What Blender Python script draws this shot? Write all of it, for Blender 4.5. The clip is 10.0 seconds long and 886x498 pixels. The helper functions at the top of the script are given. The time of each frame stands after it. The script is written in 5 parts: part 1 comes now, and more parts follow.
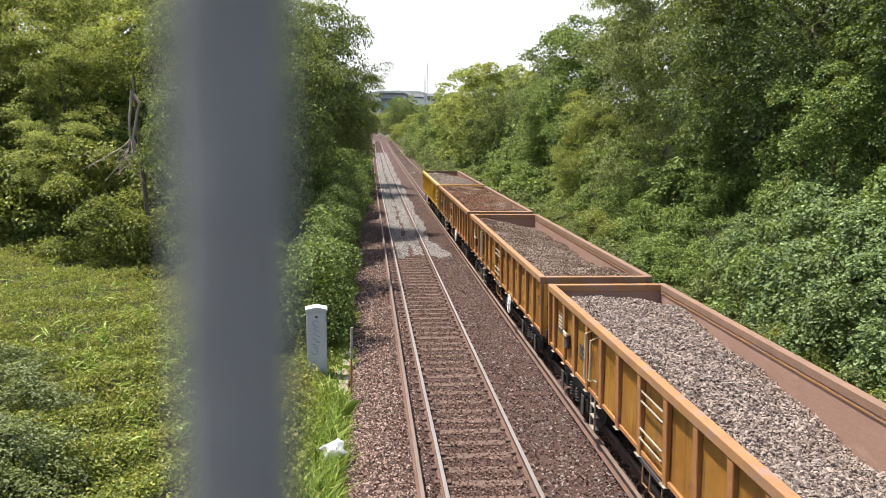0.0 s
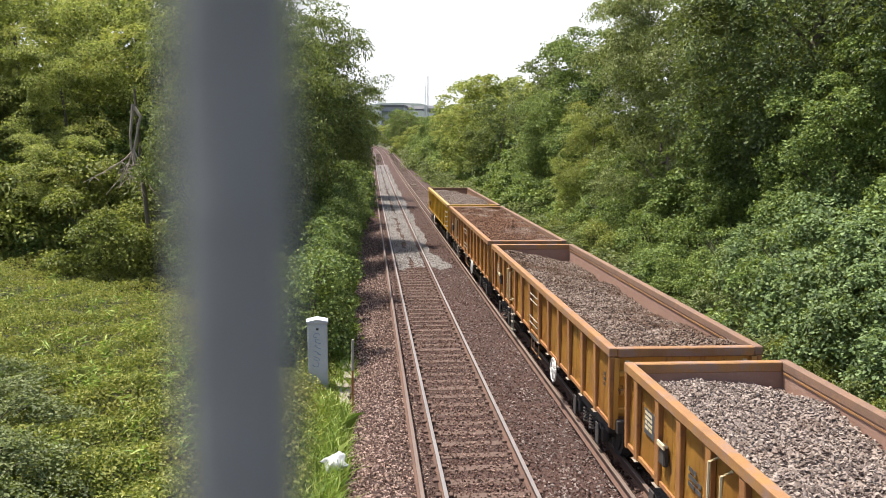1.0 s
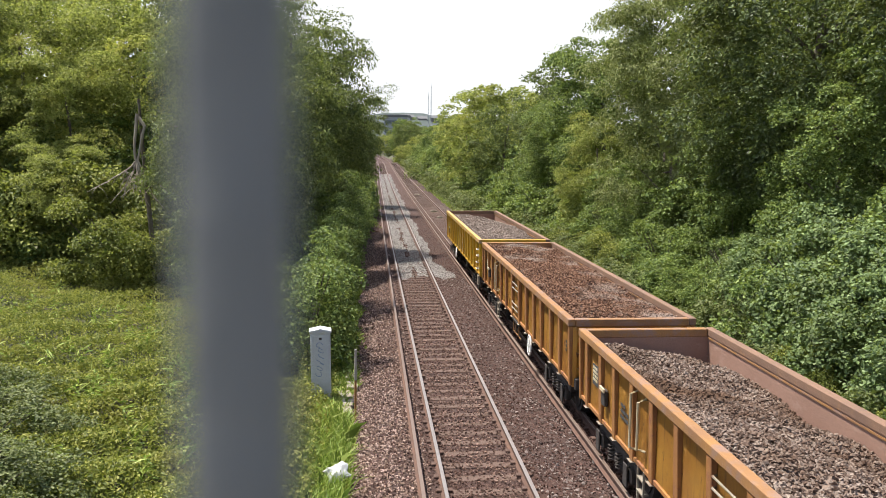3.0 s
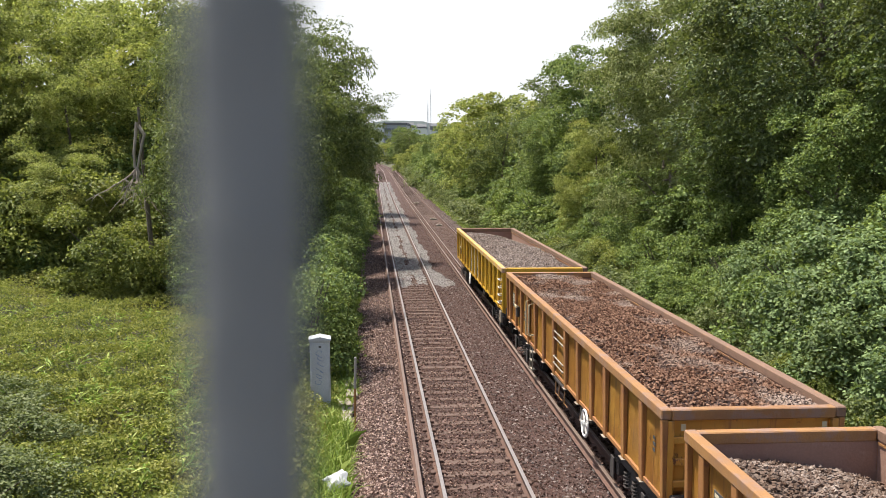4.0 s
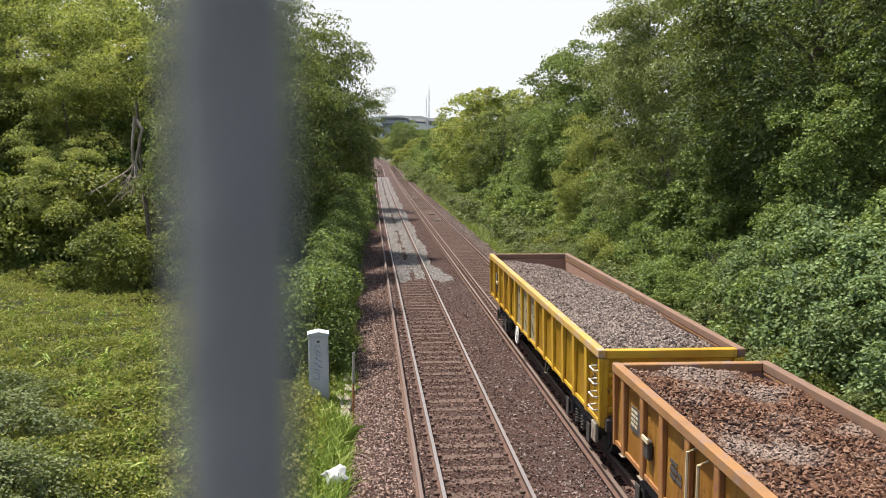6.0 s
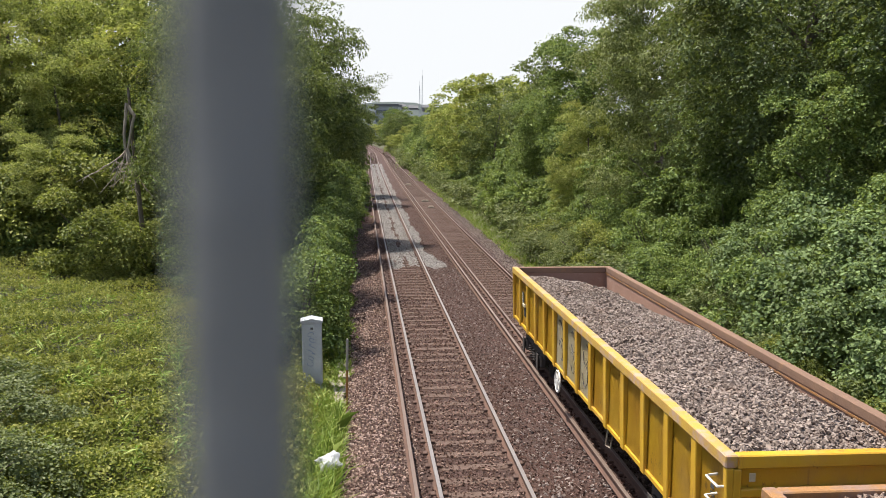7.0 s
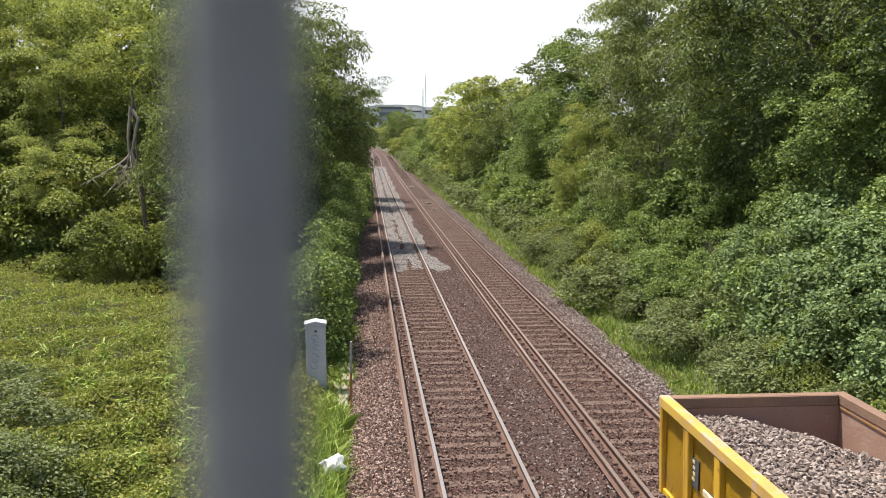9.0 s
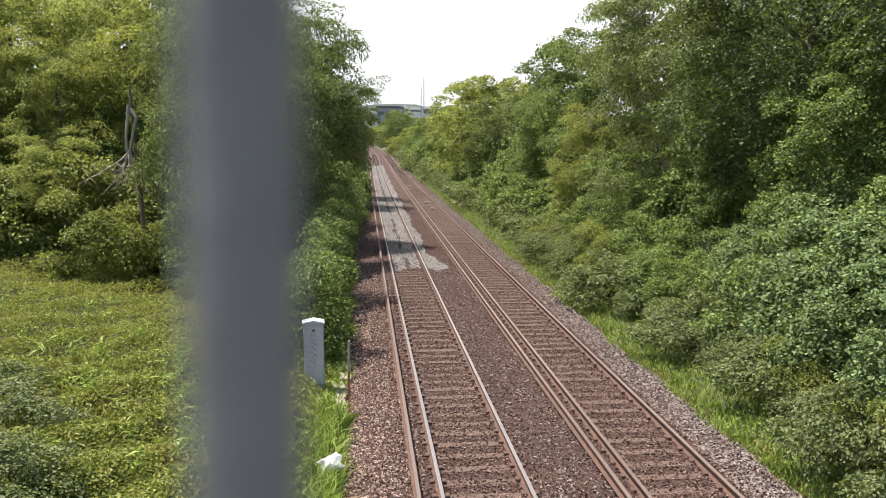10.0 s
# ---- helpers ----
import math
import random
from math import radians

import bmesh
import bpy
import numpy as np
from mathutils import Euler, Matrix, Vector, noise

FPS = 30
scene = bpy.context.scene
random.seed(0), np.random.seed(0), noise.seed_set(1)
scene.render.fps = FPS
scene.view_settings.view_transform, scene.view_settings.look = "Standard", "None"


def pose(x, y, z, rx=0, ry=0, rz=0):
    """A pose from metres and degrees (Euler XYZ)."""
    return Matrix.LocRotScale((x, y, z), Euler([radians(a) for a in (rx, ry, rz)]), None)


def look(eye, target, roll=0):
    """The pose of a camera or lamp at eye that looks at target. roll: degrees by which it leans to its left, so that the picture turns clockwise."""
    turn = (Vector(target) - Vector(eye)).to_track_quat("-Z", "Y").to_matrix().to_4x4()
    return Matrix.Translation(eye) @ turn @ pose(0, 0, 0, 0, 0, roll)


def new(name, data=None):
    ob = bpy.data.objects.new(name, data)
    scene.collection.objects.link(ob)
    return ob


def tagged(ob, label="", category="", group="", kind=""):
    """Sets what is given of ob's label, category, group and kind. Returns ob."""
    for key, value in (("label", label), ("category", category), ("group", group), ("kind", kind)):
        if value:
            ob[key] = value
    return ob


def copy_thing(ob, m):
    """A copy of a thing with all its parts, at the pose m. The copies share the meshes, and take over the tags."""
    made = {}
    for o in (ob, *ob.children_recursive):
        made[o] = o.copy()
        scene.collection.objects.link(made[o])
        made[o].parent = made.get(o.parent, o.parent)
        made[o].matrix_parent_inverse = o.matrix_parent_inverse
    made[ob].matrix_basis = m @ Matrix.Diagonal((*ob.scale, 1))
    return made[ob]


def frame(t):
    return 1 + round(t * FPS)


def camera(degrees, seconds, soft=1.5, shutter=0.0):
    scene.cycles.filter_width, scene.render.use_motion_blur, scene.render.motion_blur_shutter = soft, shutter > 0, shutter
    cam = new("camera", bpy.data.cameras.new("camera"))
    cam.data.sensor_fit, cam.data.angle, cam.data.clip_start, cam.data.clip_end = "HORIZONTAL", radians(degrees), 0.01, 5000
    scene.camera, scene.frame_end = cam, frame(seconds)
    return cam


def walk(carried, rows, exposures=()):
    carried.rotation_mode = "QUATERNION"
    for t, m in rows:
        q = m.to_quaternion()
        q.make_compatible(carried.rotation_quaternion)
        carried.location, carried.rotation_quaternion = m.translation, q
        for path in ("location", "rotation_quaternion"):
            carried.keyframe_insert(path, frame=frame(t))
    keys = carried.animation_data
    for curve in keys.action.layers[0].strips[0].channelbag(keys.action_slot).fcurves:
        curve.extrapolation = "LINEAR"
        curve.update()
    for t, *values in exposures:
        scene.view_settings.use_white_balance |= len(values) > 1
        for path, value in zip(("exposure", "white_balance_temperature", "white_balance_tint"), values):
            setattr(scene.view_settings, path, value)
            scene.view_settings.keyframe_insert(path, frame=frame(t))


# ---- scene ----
FOV = 52.0
EYE_Z = 5.87
cam = camera(FOV, 10.0, soft=0.75)
# the phone's wide aperture, which melts the near railing bar
cam.data.dof.use_dof = True
cam.data.dof.focus_distance = 24.0
cam.data.dof.aperture_fstop = 7.8
walk(cam, [
    (0, pose(-0.0155, 0, EYE_Z, 81.974, -0.628, -4.939)),
    (0.5, pose(-0.0156, 0, EYE_Z, 82.391, -0.541, -4.900)),
    (1, pose(-0.0157, 0, EYE_Z, 82.714, -0.405, -4.916)),
    (1.5, pose(-0.0156, 0, EYE_Z, 82.574, -0.433, -4.835)),
    (2, pose(-0.0159, 0, EYE_Z, 82.571, -0.392, -4.856)),
    (3.5, pose(-0.0153, 0, EYE_Z, 83.723, -0.433, -4.667)),
    (4, pose(-0.0165, 0, EYE_Z, 83.810, -0.362, -4.754)),
    (4.5, pose(-0.0161, 0, EYE_Z, 83.696, -0.412, -4.872)),
    (5, pose(-0.0153, 0, EYE_Z, 83.640, -0.369, -4.798)),
    (6.5, pose(-0.0157, 0, EYE_Z, 83.154, -0.451, -4.959)),
    (7, pose(-0.0163, 0, EYE_Z, 82.664, -0.435, -5.265)),
    (7.5, pose(-0.0164, 0, EYE_Z, 82.742, -0.492, -5.386)),
    (8, pose(-0.0163, 0, EYE_Z, 82.657, -0.446, -5.190)),
    (8.5, pose(-0.0171, 0, EYE_Z, 82.864, -0.383, -5.216)),
    (9, pose(-0.0166, 0, EYE_Z, 82.817, -0.274, -5.056)),
    (9.5, pose(-0.0176, 0, EYE_Z, 82.710, -0.289, -5.161)),
    (10, pose(-0.0166, 0, EYE_Z, 82.774, -0.357, -5.167)),
], exposures=[(0, 0.97), (1, 0.88), (2, 0.84), (3.5, 0.83), (5, 0.75), (6.5, 0.69), (8, 0.67), (9, 0.82), (10, 0.88)])

# ---- light ----
SUN = Vector((-0.32, 0.17, 0.93)).normalized()
world = bpy.data.worlds.new("world")
scene.world = world
world.use_nodes = True
wn = world.node_tree.nodes
sky = wn.new("ShaderNodeTexSky")
sky.sky_type = "NISHITA"
sky.sun_disc = False
sky.sun_elevation = math.asin(SUN.z)
sky.sun_rotation = math.atan2(SUN.x, SUN.y)
sky.air_density, sky.dust_density, sky.ozone_density = 1.0, 2.6, 0.8
world.node_tree.links.new(sky.outputs[0], wn["Background"].inputs[0])
wn["Background"].inputs[1].default_value = 0.118
sun = new("sun", bpy.data.lights.new("sun", "SUN"))
sun.data.energy, sun.data.angle, sun.data.color = 5.0, radians(0.6), (1.0, 0.94, 0.85)
sun.matrix_world = look(SUN * 60, (0, 0, 0))

# ---- plan: metres, tracks run along y with a very long bend to the right ----
TRACK_L, TRACK_R, GAUGE = 2.046, 5.434, 1.505
BEND = 3.0e-5


def bend(y):
    """Sideways shift of the line at y: a faint bend to the right, then away to the left far off."""
    y = np.minimum(np.asarray(y, float), 700)
    return BEND * y ** 2 - 1.6e-4 * np.maximum(y - 210, 0) ** 2


# ---- materials ----
def node_material(name, rough=0.7, metal=0.0):
    mat = bpy.data.materials.new(name)
    mat.use_nodes = True
    p = mat.node_tree.nodes["Principled BSDF"]
    p.inputs["Roughness"].default_value = rough
    p.inputs["Metallic"].default_value = metal
    return mat, mat.node_tree.nodes, mat.node_tree.links, p


def mixed(nodes, links, fac, a, b):
    """A colour mix node; a and b are colours or sockets."""
    m = nodes.new("ShaderNodeMix")
    m.data_type = "RGBA"
    for k, v in ((0, fac), (6, a), (7, b)):
        if isinstance(v, bpy.types.NodeSocket):
            links.new(v, m.inputs[k])
        else:
            m.inputs[k].default_value = v if k == 0 else (*v, 1)
    return m.outputs[2]


def noisy(nodes, links, scale, detail=4.0, low=0.35, high=0.65, stretch=(1, 1, 1), rough=0.6):
    co = nodes.new("ShaderNodeTexCoord")
    mp = nodes.new("ShaderNodeMapping")
    mp.inputs["Scale"].default_value = stretch
    links.new(co.outputs["Object"], mp.inputs[0])
    n = nodes.new("ShaderNodeTexNoise")
    n.inputs["Scale"].default_value, n.inputs["Detail"].default_value = scale, detail
    n.inputs["Roughness"].default_value = rough
    links.new(mp.outputs[0], n.inputs["Vector"])
    r = nodes.new("ShaderNodeMapRange")
    r.inputs[1].default_value, r.inputs[2].default_value = low, high
    links.new(n.outputs[0], r.inputs[0])
    return r.outputs[0]


def bumped(nodes, links, p, height, strength=0.4, distance=0.01):
    b = nodes.new("ShaderNodeBump")
    b.inputs["Strength"].default_value, b.inputs["Distance"].default_value = strength, distance
    links.new(height, b.inputs["Height"])
    links.new(b.outputs[0], p.inputs["Normal"])


def surface(name, base, other, spots=None, rough=0.7, metal=0.0, scale=2.0, fine=30.0, stretch=(1, 1, 1), bump=0.3, spot_at=(0.55, 0.7), spot_scale=5.0, dist=0.01):
    """A worn surface: two tones in large soft fields, a fine grain, and spots of a third tone."""
    mat, nodes, links, p = node_material(name, rough, metal)
    big = noisy(nodes, links, scale, 5, 0.35, 0.65, stretch)
    small = noisy(nodes, links, fine, 3, 0.3, 0.7, stretch)
    c = mixed(nodes, links, big, base, other)
    dark = tuple(v * 0.72 for v in base)
    f = nodes.new("ShaderNodeMath")
    f.operation = "MULTIPLY"
    links.new(small, f.inputs[0])
    f.inputs[1].default_value = 0.5
    c = mixed(nodes, links, f.outputs[0], c, dark)
    if spots:
        c = mixed(nodes, links, noisy(nodes, links, spot_scale, 6, spot_at[0], spot_at[1], stretch, 0.7), c, spots)
    links.new(c, p.inputs["Base Color"])
    bumped(nodes, links, p, small, bump, dist)
    return mat


def paint(name, base, other, rust, rough=0.6, runs=0.54):
    """Old wagon paint: soft fields, rust that runs down in streaks, chips with bare brown steel, and dust."""
    mat, nodes, links, p = node_material(name, rough)
    c = mixed(nodes, links, noisy(nodes, links, 1.3, 5, 0.35, 0.65), base, other)
    c = mixed(nodes, links, noisy(nodes, links, 7, 4, runs, runs + 0.16, (1, 1, 0.10), 0.65), c, rust)
    c = mixed(nodes, links, noisy(nodes, links, 5, 8, 0.60, 0.66, (1, 1, 0.6), 0.75), c, tuple(v * 0.8 for v in rust))
    dust = noisy(nodes, links, 0.9, 6, 0.52, 1.1, (1, 1, 1), 0.7)
    c = mixed(nodes, links, dust, c, (0.36, 0.25, 0.15))
    links.new(c, p.inputs["Base Color"])
    grain = noisy(nodes, links, 26, 4)
    bumped(nodes, links, p, grain, 0.16, 0.006)
    r = nodes.new("ShaderNodeMapRange")
    r.inputs[3].default_value, r.inputs[4].default_value = rough - 0.1, rough + 0.25
    links.new(dust, r.inputs[0])
    links.new(r.outputs[0], p.inputs["Roughness"])
    return mat


def island_material(name, tones, rough=0.85, spread=None, gloss=0.2):
    """Loose pieces, each with a tone of its own."""
    mat, nodes, links, p = node_material(name, rough)
    g = nodes.new("ShaderNodeNewGeometry")
    ramp = nodes.new("ShaderNodeValToRGB")
    ramp.color_ramp.interpolation = "LINEAR"
    els = ramp.color_ramp.elements
    els[0].position, els[0].color = 0, (*tones[0], 1)
    els[1].position, els[1].color = 1, (*tones[-1], 1)
    for i, c in enumerate(tones[1:-1], 1):
        els.new(i / (len(tones) - 1)).color = (*c, 1)
    links.new(g.outputs["Random Per Island"], ramp.inputs[0])
    c = ramp.outputs[0]
    if spread:
        c = mixed(nodes, links, noisy(nodes, links, spread[0], 4, *spread[2:4]), c, spread[1])
    links.new(c, p.inputs["Base Color"])
    p.inputs["Specular IOR Level"].default_value = gloss
    return mat, nodes, links, p, c


def stone_material(name, tones, spread=None, ends=(0.78, 1.1)):
    tones = [tuple(v * ends[0] for v in tones[0]), *tones, tuple(v * ends[1] for v in tones[-1])]
    mat, nodes, links, p, c = island_material(name, tones, 0.9, spread)
    bumped(nodes, links, p, noisy(nodes, links, 90, 3), 0.35, 0.006)
    return mat


def leaf_material(name, tones, spread=None, through_light=0.34):
    """Leaves: a waxy face and some light that comes through the blade."""
    tones = [tuple(v * 0.55 for v in tones[0]), *tones, tuple(v * 1.35 for v in tones[-1])]
    mat, nodes, links, p, c = island_material(name, tones, 0.55, spread, 0.30)
    t = nodes.new("ShaderNodeBsdfTranslucent")
    warm = mixed(nodes, links, 0.45, c, (0.31, 0.37, 0.045))
    links.new(warm, t.inputs[0])
    mx = nodes.new("ShaderNodeMixShader")
    mx.inputs[0].default_value = through_light
    links.new(p.outputs[0], mx.inputs[1])
    links.new(t.outputs[0], mx.inputs[2])
    links.new(mx.outputs[0], nodes["Material Output"].inputs[0])
    return mat


M = {}
M["soil"] = surface("soil", (0.06, 0.07, 0.025), (0.10, 0.085, 0.05), rough=0.95, scale=0.6, fine=12, bump=0.6, dist=0.03)
M["bed"] = surface("ballast_bed", (0.074, 0.037, 0.027), (0.057, 0.032, 0.025), (0.112, 0.066, 0.055), rough=0.95, scale=0.5, fine=28, bump=1.0, spot_scale=22, dist=0.03)
M["stone_brown"] = stone_material("brown_ballast", [(0.048, 0.026, 0.020), (0.080, 0.043, 0.032), (0.112, 0.064, 0.051), (0.155, 0.098, 0.083)], (0.7, (0.066, 0.034, 0.024), 0.5, 0.75), ends=(0.6, 1.45))
M["stone_grey"] = stone_material("grey_ballast", [(0.140, 0.107, 0.096), (0.215, 0.173, 0.154), (0.291, 0.242, 0.218)], (0.8, (0.140, 0.090, 0.070), 0.55, 0.8), ends=(0.85, 1.0))
M["stone_pale"] = stone_material("fresh_ballast", [(0.20, 0.185, 0.172), (0.30, 0.282, 0.265), (0.40, 0.382, 0.362)])
M["fresh_layer"] = surface("packed_fresh_ballast", (0.26, 0.235, 0.218), (0.20, 0.178, 0.165), (0.33, 0.312, 0.295), rough=0.95, scale=0.6, fine=22, bump=1.0, spot_scale=14, dist=0.03)
M["stone_dusty"] = stone_material("dusty_ballast", [(0.098, 0.058, 0.044), (0.158, 0.100, 0.077), (0.225, 0.152, 0.122)], ends=(0.6, 1.3))
M["scuffed"] = surface("scuffed_grey_paint", (0.30, 0.265, 0.21), (0.22, 0.185, 0.14), (0.14, 0.085, 0.055), rough=0.75, scale=4, fine=30, spot_at=(0.52, 0.66))
M["stone_tan"] = stone_material("sandy_ballast", [(0.213, 0.145, 0.111), (0.319, 0.223, 0.177), (0.404, 0.300, 0.255)])
M["load_grey"] = stone_material("grey_load", [(0.136, 0.106, 0.090), (0.216, 0.170, 0.145), (0.302, 0.248, 0.213)], (0.9, (0.158, 0.103, 0.076), 0.55, 0.85), ends=(0.78, 1.1))
M["load_mixed"] = stone_material("mixed_load", [(0.115, 0.077, 0.058), (0.180, 0.129, 0.102), (0.259, 0.206, 0.169)], (0.5, (0.093, 0.055, 0.035), 0.45, 0.65), ends=(0.78, 1.1))
M["load_brown"] = stone_material("brown_load", [(0.096, 0.047, 0.028), (0.158, 0.082, 0.050), (0.215, 0.126, 0.083)], (0.55, (0.259, 0.195, 0.157), 0.52, 0.62), ends=(0.78, 1.1))
M["rail_side"] = surface("rusty_rail", (0.122, 0.064, 0.043), (0.079, 0.045, 0.034), rough=0.9, scale=3, fine=60, bump=0.3, dist=0.003)
M["rail_top"] = surface("worn_steel", (0.34, 0.305, 0.285), (0.25, 0.215, 0.195), rough=0.5, metal=0.6, scale=1.5, fine=40, stretch=(1, 0.1, 1), bump=0.05)
M["rail_dull"] = surface("dull_steel", (0.225, 0.172, 0.145), (0.165, 0.112, 0.088), rough=0.6, metal=0.4, scale=1.5, fine=40, stretch=(1, 0.1, 1), bump=0.05)
M["sleeper"] = surface("grey_concrete", (0.124, 0.082, 0.064), (0.096, 0.060, 0.045), (0.080, 0.048, 0.034), rough=0.95, scale=2.5, fine=50, bump=0.4)
M["chair"] = surface("rusty_iron", (0.12, 0.066, 0.048), (0.08, 0.048, 0.036), rough=0.9, fine=60)
M["ochre"] = paint("worn_ochre_paint", (0.56, 0.295, 0.055), (0.45, 0.205, 0.04), (0.22, 0.085, 0.035))
M["rust_rib"] = surface("rust_streaked_paint", (0.343, 0.155, 0.041), (0.257, 0.109, 0.041), (0.171, 0.070, 0.045), rough=0.7, scale=2.2, fine=25, bump=0.2)
M["rim"] = surface("scuffed_rim_paint", (0.33, 0.165, 0.05), (0.235, 0.122, 0.06), (0.235, 0.145, 0.105), rough=0.7, scale=1.6, fine=30, bump=0.3, spot_at=(0.50, 0.62), spot_scale=3)
M["rim_worn"] = surface("bare_worn_rim", (0.22, 0.128, 0.08), (0.165, 0.10, 0.07), (0.27, 0.145, 0.06), rough=0.75, scale=1.6, fine=30, bump=0.3, spot_at=(0.58, 0.72), spot_scale=3)
M["yellow"] = paint("yellow_paint", (0.58, 0.355, 0.026), (0.49, 0.27, 0.026), (0.27, 0.13, 0.04), 0.5, 0.60)
M["yellow_rim"] = surface("scuffed_yellow_rim", (0.52, 0.33, 0.045), (0.42, 0.25, 0.08), (0.40, 0.27, 0.20), rough=0.65, scale=1.6, fine=30, bump=0.25, spot_at=(0.50, 0.60), spot_scale=3)
M["lining"] = surface("rusty_lining", (0.302, 0.180, 0.132), (0.244, 0.135, 0.096), (0.353, 0.246, 0.192), rough=0.85, scale=1.0, fine=25, bump=0.2, spot_at=(0.55, 0.75), spot_scale=2.5, stretch=(1, 0.4, 1))
M["under"] = surface("grimy_black_steel", (0.035, 0.03, 0.028), (0.06, 0.048, 0.04), rough=0.85, fine=40)
M["white"] = surface("chipped_white_paint", (0.72, 0.71, 0.68), (0.60, 0.58, 0.55), (0.40, 0.30, 0.24), rough=0.6, spot_at=(0.62, 0.75))
M["ink"] = surface("dark_marking", (0.05, 0.05, 0.055), (0.07, 0.07, 0.07), rough=0.7)
M["tag"] = surface("pale_spray_paint", (0.56, 0.50, 0.36), (0.50, 0.40, 0.20), (0.56, 0.36, 0.07), rough=0.6, scale=2.5, spot_at=(0.6, 0.75))
M["cabinet"] = surface("grey_white_cabinet_paint", (0.52, 0.535, 0.545), (0.44, 0.46, 0.475), (0.40, 0.40, 0.38), rough=0.55, scale=1.8, spot_at=(0.66, 0.8))
M["spray"] = surface("blue_spray", (0.16, 0.22, 0.36), (0.20, 0.26, 0.38), rough=0.7)
M["concrete"] = surface("weathered_concrete", (0.36, 0.33, 0.29), (0.28, 0.25, 0.21), (0.17, 0.16, 0.11), rough=0.95, fine=40)
M["galv"] = surface("dull_painted_steel", (0.138, 0.146, 0.147), (0.118, 0.126, 0.129), rough=0.75, metal=0.0, scale=8, fine=90, bump=0.1)
M["plastic"] = surface("white_plastic_film", (0.46, 0.47, 0.47), (0.38, 0.395, 0.40), rough=0.4, scale=5)
M["bark"] = surface("grey_bark", (0.14, 0.115, 0.085), (0.09, 0.075, 0.055), (0.22, 0.20, 0.16), rough=0.95, scale=4, fine=30, stretch=(1, 1, 0.3), bump=0.8, dist=0.02)
M["deadwood"] = surface("bleached_deadwood", (0.36, 0.31, 0.25), (0.25, 0.20, 0.16), rough=0.9, scale=4, fine=30)
M["wall_far"] = surface("pale_cladding", (0.30, 0.33, 0.37), (0.26, 0.285, 0.325), rough=0.6, scale=0.2)
M["glass_far"] = surface("dark_glazing", (0.08, 0.10, 0.13), (0.11, 0.13, 0.16), rough=0.2, scale=0.3)
M["roof_far"] = surface("slate_roof", (0.11, 0.115, 0.125), (0.15, 0.15, 0.155), rough=0.8, scale=0.3)
M["brick_far"] = surface("brick_wall", (0.17, 0.155, 0.15), (0.22, 0.20, 0.19), rough=0.9, scale=0.3)
# the hazy blue-grey of distance is mixed into the woods' colours
M["hill"] = surface("far_woods", (0.045, 0.062, 0.055), (0.065, 0.08, 0.078), (0.09, 0.098, 0.105), rough=0.95, scale=0.02, fine=0.2, bump=0.0, spot_scale=0.05)
# gives off light itself, in place of the bright white sky
M["sky_glow"], hz, hl, hp = node_material("glowing_sky_white", 1.0)
hp.inputs["Base Color"].default_value = (0, 0, 0, 1)
hp.inputs["Emission Color"].default_value = (0.95, 0.975, 1.0, 1)
hp.inputs["Emission Strength"].default_value = 0.62
# leaves
M["lf_maple"] = leaf_material("maple_leaf", [(0.070, 0.114, 0.033), (0.120, 0.183, 0.045), (0.203, 0.268, 0.076)], (0.5, (0.236, 0.268, 0.061), 0.55, 0.8))
M["lf_dark"] = leaf_material("dark_leaf", [(0.066, 0.091, 0.032), (0.108, 0.141, 0.045), (0.168, 0.205, 0.068)], (0.4, (0.180, 0.180, 0.042), 0.58, 0.8))
# dark_leaf with lower tones: shade on the tall broadleaf trees put into colour
M["lf_shade"] = leaf_material("shaded_dark_leaf", [(0.046, 0.069, 0.026), (0.077, 0.108, 0.037), (0.125, 0.165, 0.056)], (0.4, (0.125, 0.132, 0.032), 0.58, 0.8), through_light=0.28)
M["lf_dry"] = leaf_material("dry_grass_blade", [(0.20, 0.15, 0.06), (0.30, 0.225, 0.10), (0.38, 0.30, 0.15)])
M["lf_willow"] = leaf_material("grey_green_leaf", [(0.145, 0.172, 0.058), (0.212, 0.246, 0.086), (0.300, 0.328, 0.142)], (0.4, (0.208, 0.243, 0.046), 0.6, 0.8))
M["lf_lime"] = leaf_material("lime_leaf", [(0.168, 0.200, 0.058), (0.262, 0.298, 0.078), (0.370, 0.390, 0.120)], (0.35, (0.340, 0.322, 0.075), 0.5, 0.7), through_light=0.50)
M["lf_sycamore"] = leaf_material("sycamore_leaf", [(0.085, 0.130, 0.050), (0.130, 0.190, 0.068), (0.190, 0.260, 0.105)], (0.5, (0.10, 0.13, 0.045), 0.55, 0.8))
M["lf_olive"] = leaf_material("olive_leaf", [(0.115, 0.140, 0.030), (0.180, 0.205, 0.042), (0.265, 0.280, 0.065)], (0.6, (0.09, 0.12, 0.025), 0.5, 0.7))
M["lf_bramble"] = leaf_material("bramble_leaf", [(0.080, 0.105, 0.036), (0.126, 0.158, 0.056), (0.178, 0.204, 0.085)], (0.7, (0.200, 0.165, 0.070), 0.6, 0.8))
M["lf_herb"] = leaf_material("nettle_leaf", [(0.118, 0.152, 0.030), (0.190, 0.220, 0.042), (0.285, 0.290, 0.068)], (0.35, (0.262, 0.235, 0.052), 0.5, 0.72))
M["lf_grass"] = leaf_material("grass_blade", [(0.137, 0.225, 0.029), (0.205, 0.309, 0.044), (0.328, 0.393, 0.102)], (1.2, (0.369, 0.322, 0.146), 0.62, 0.8))


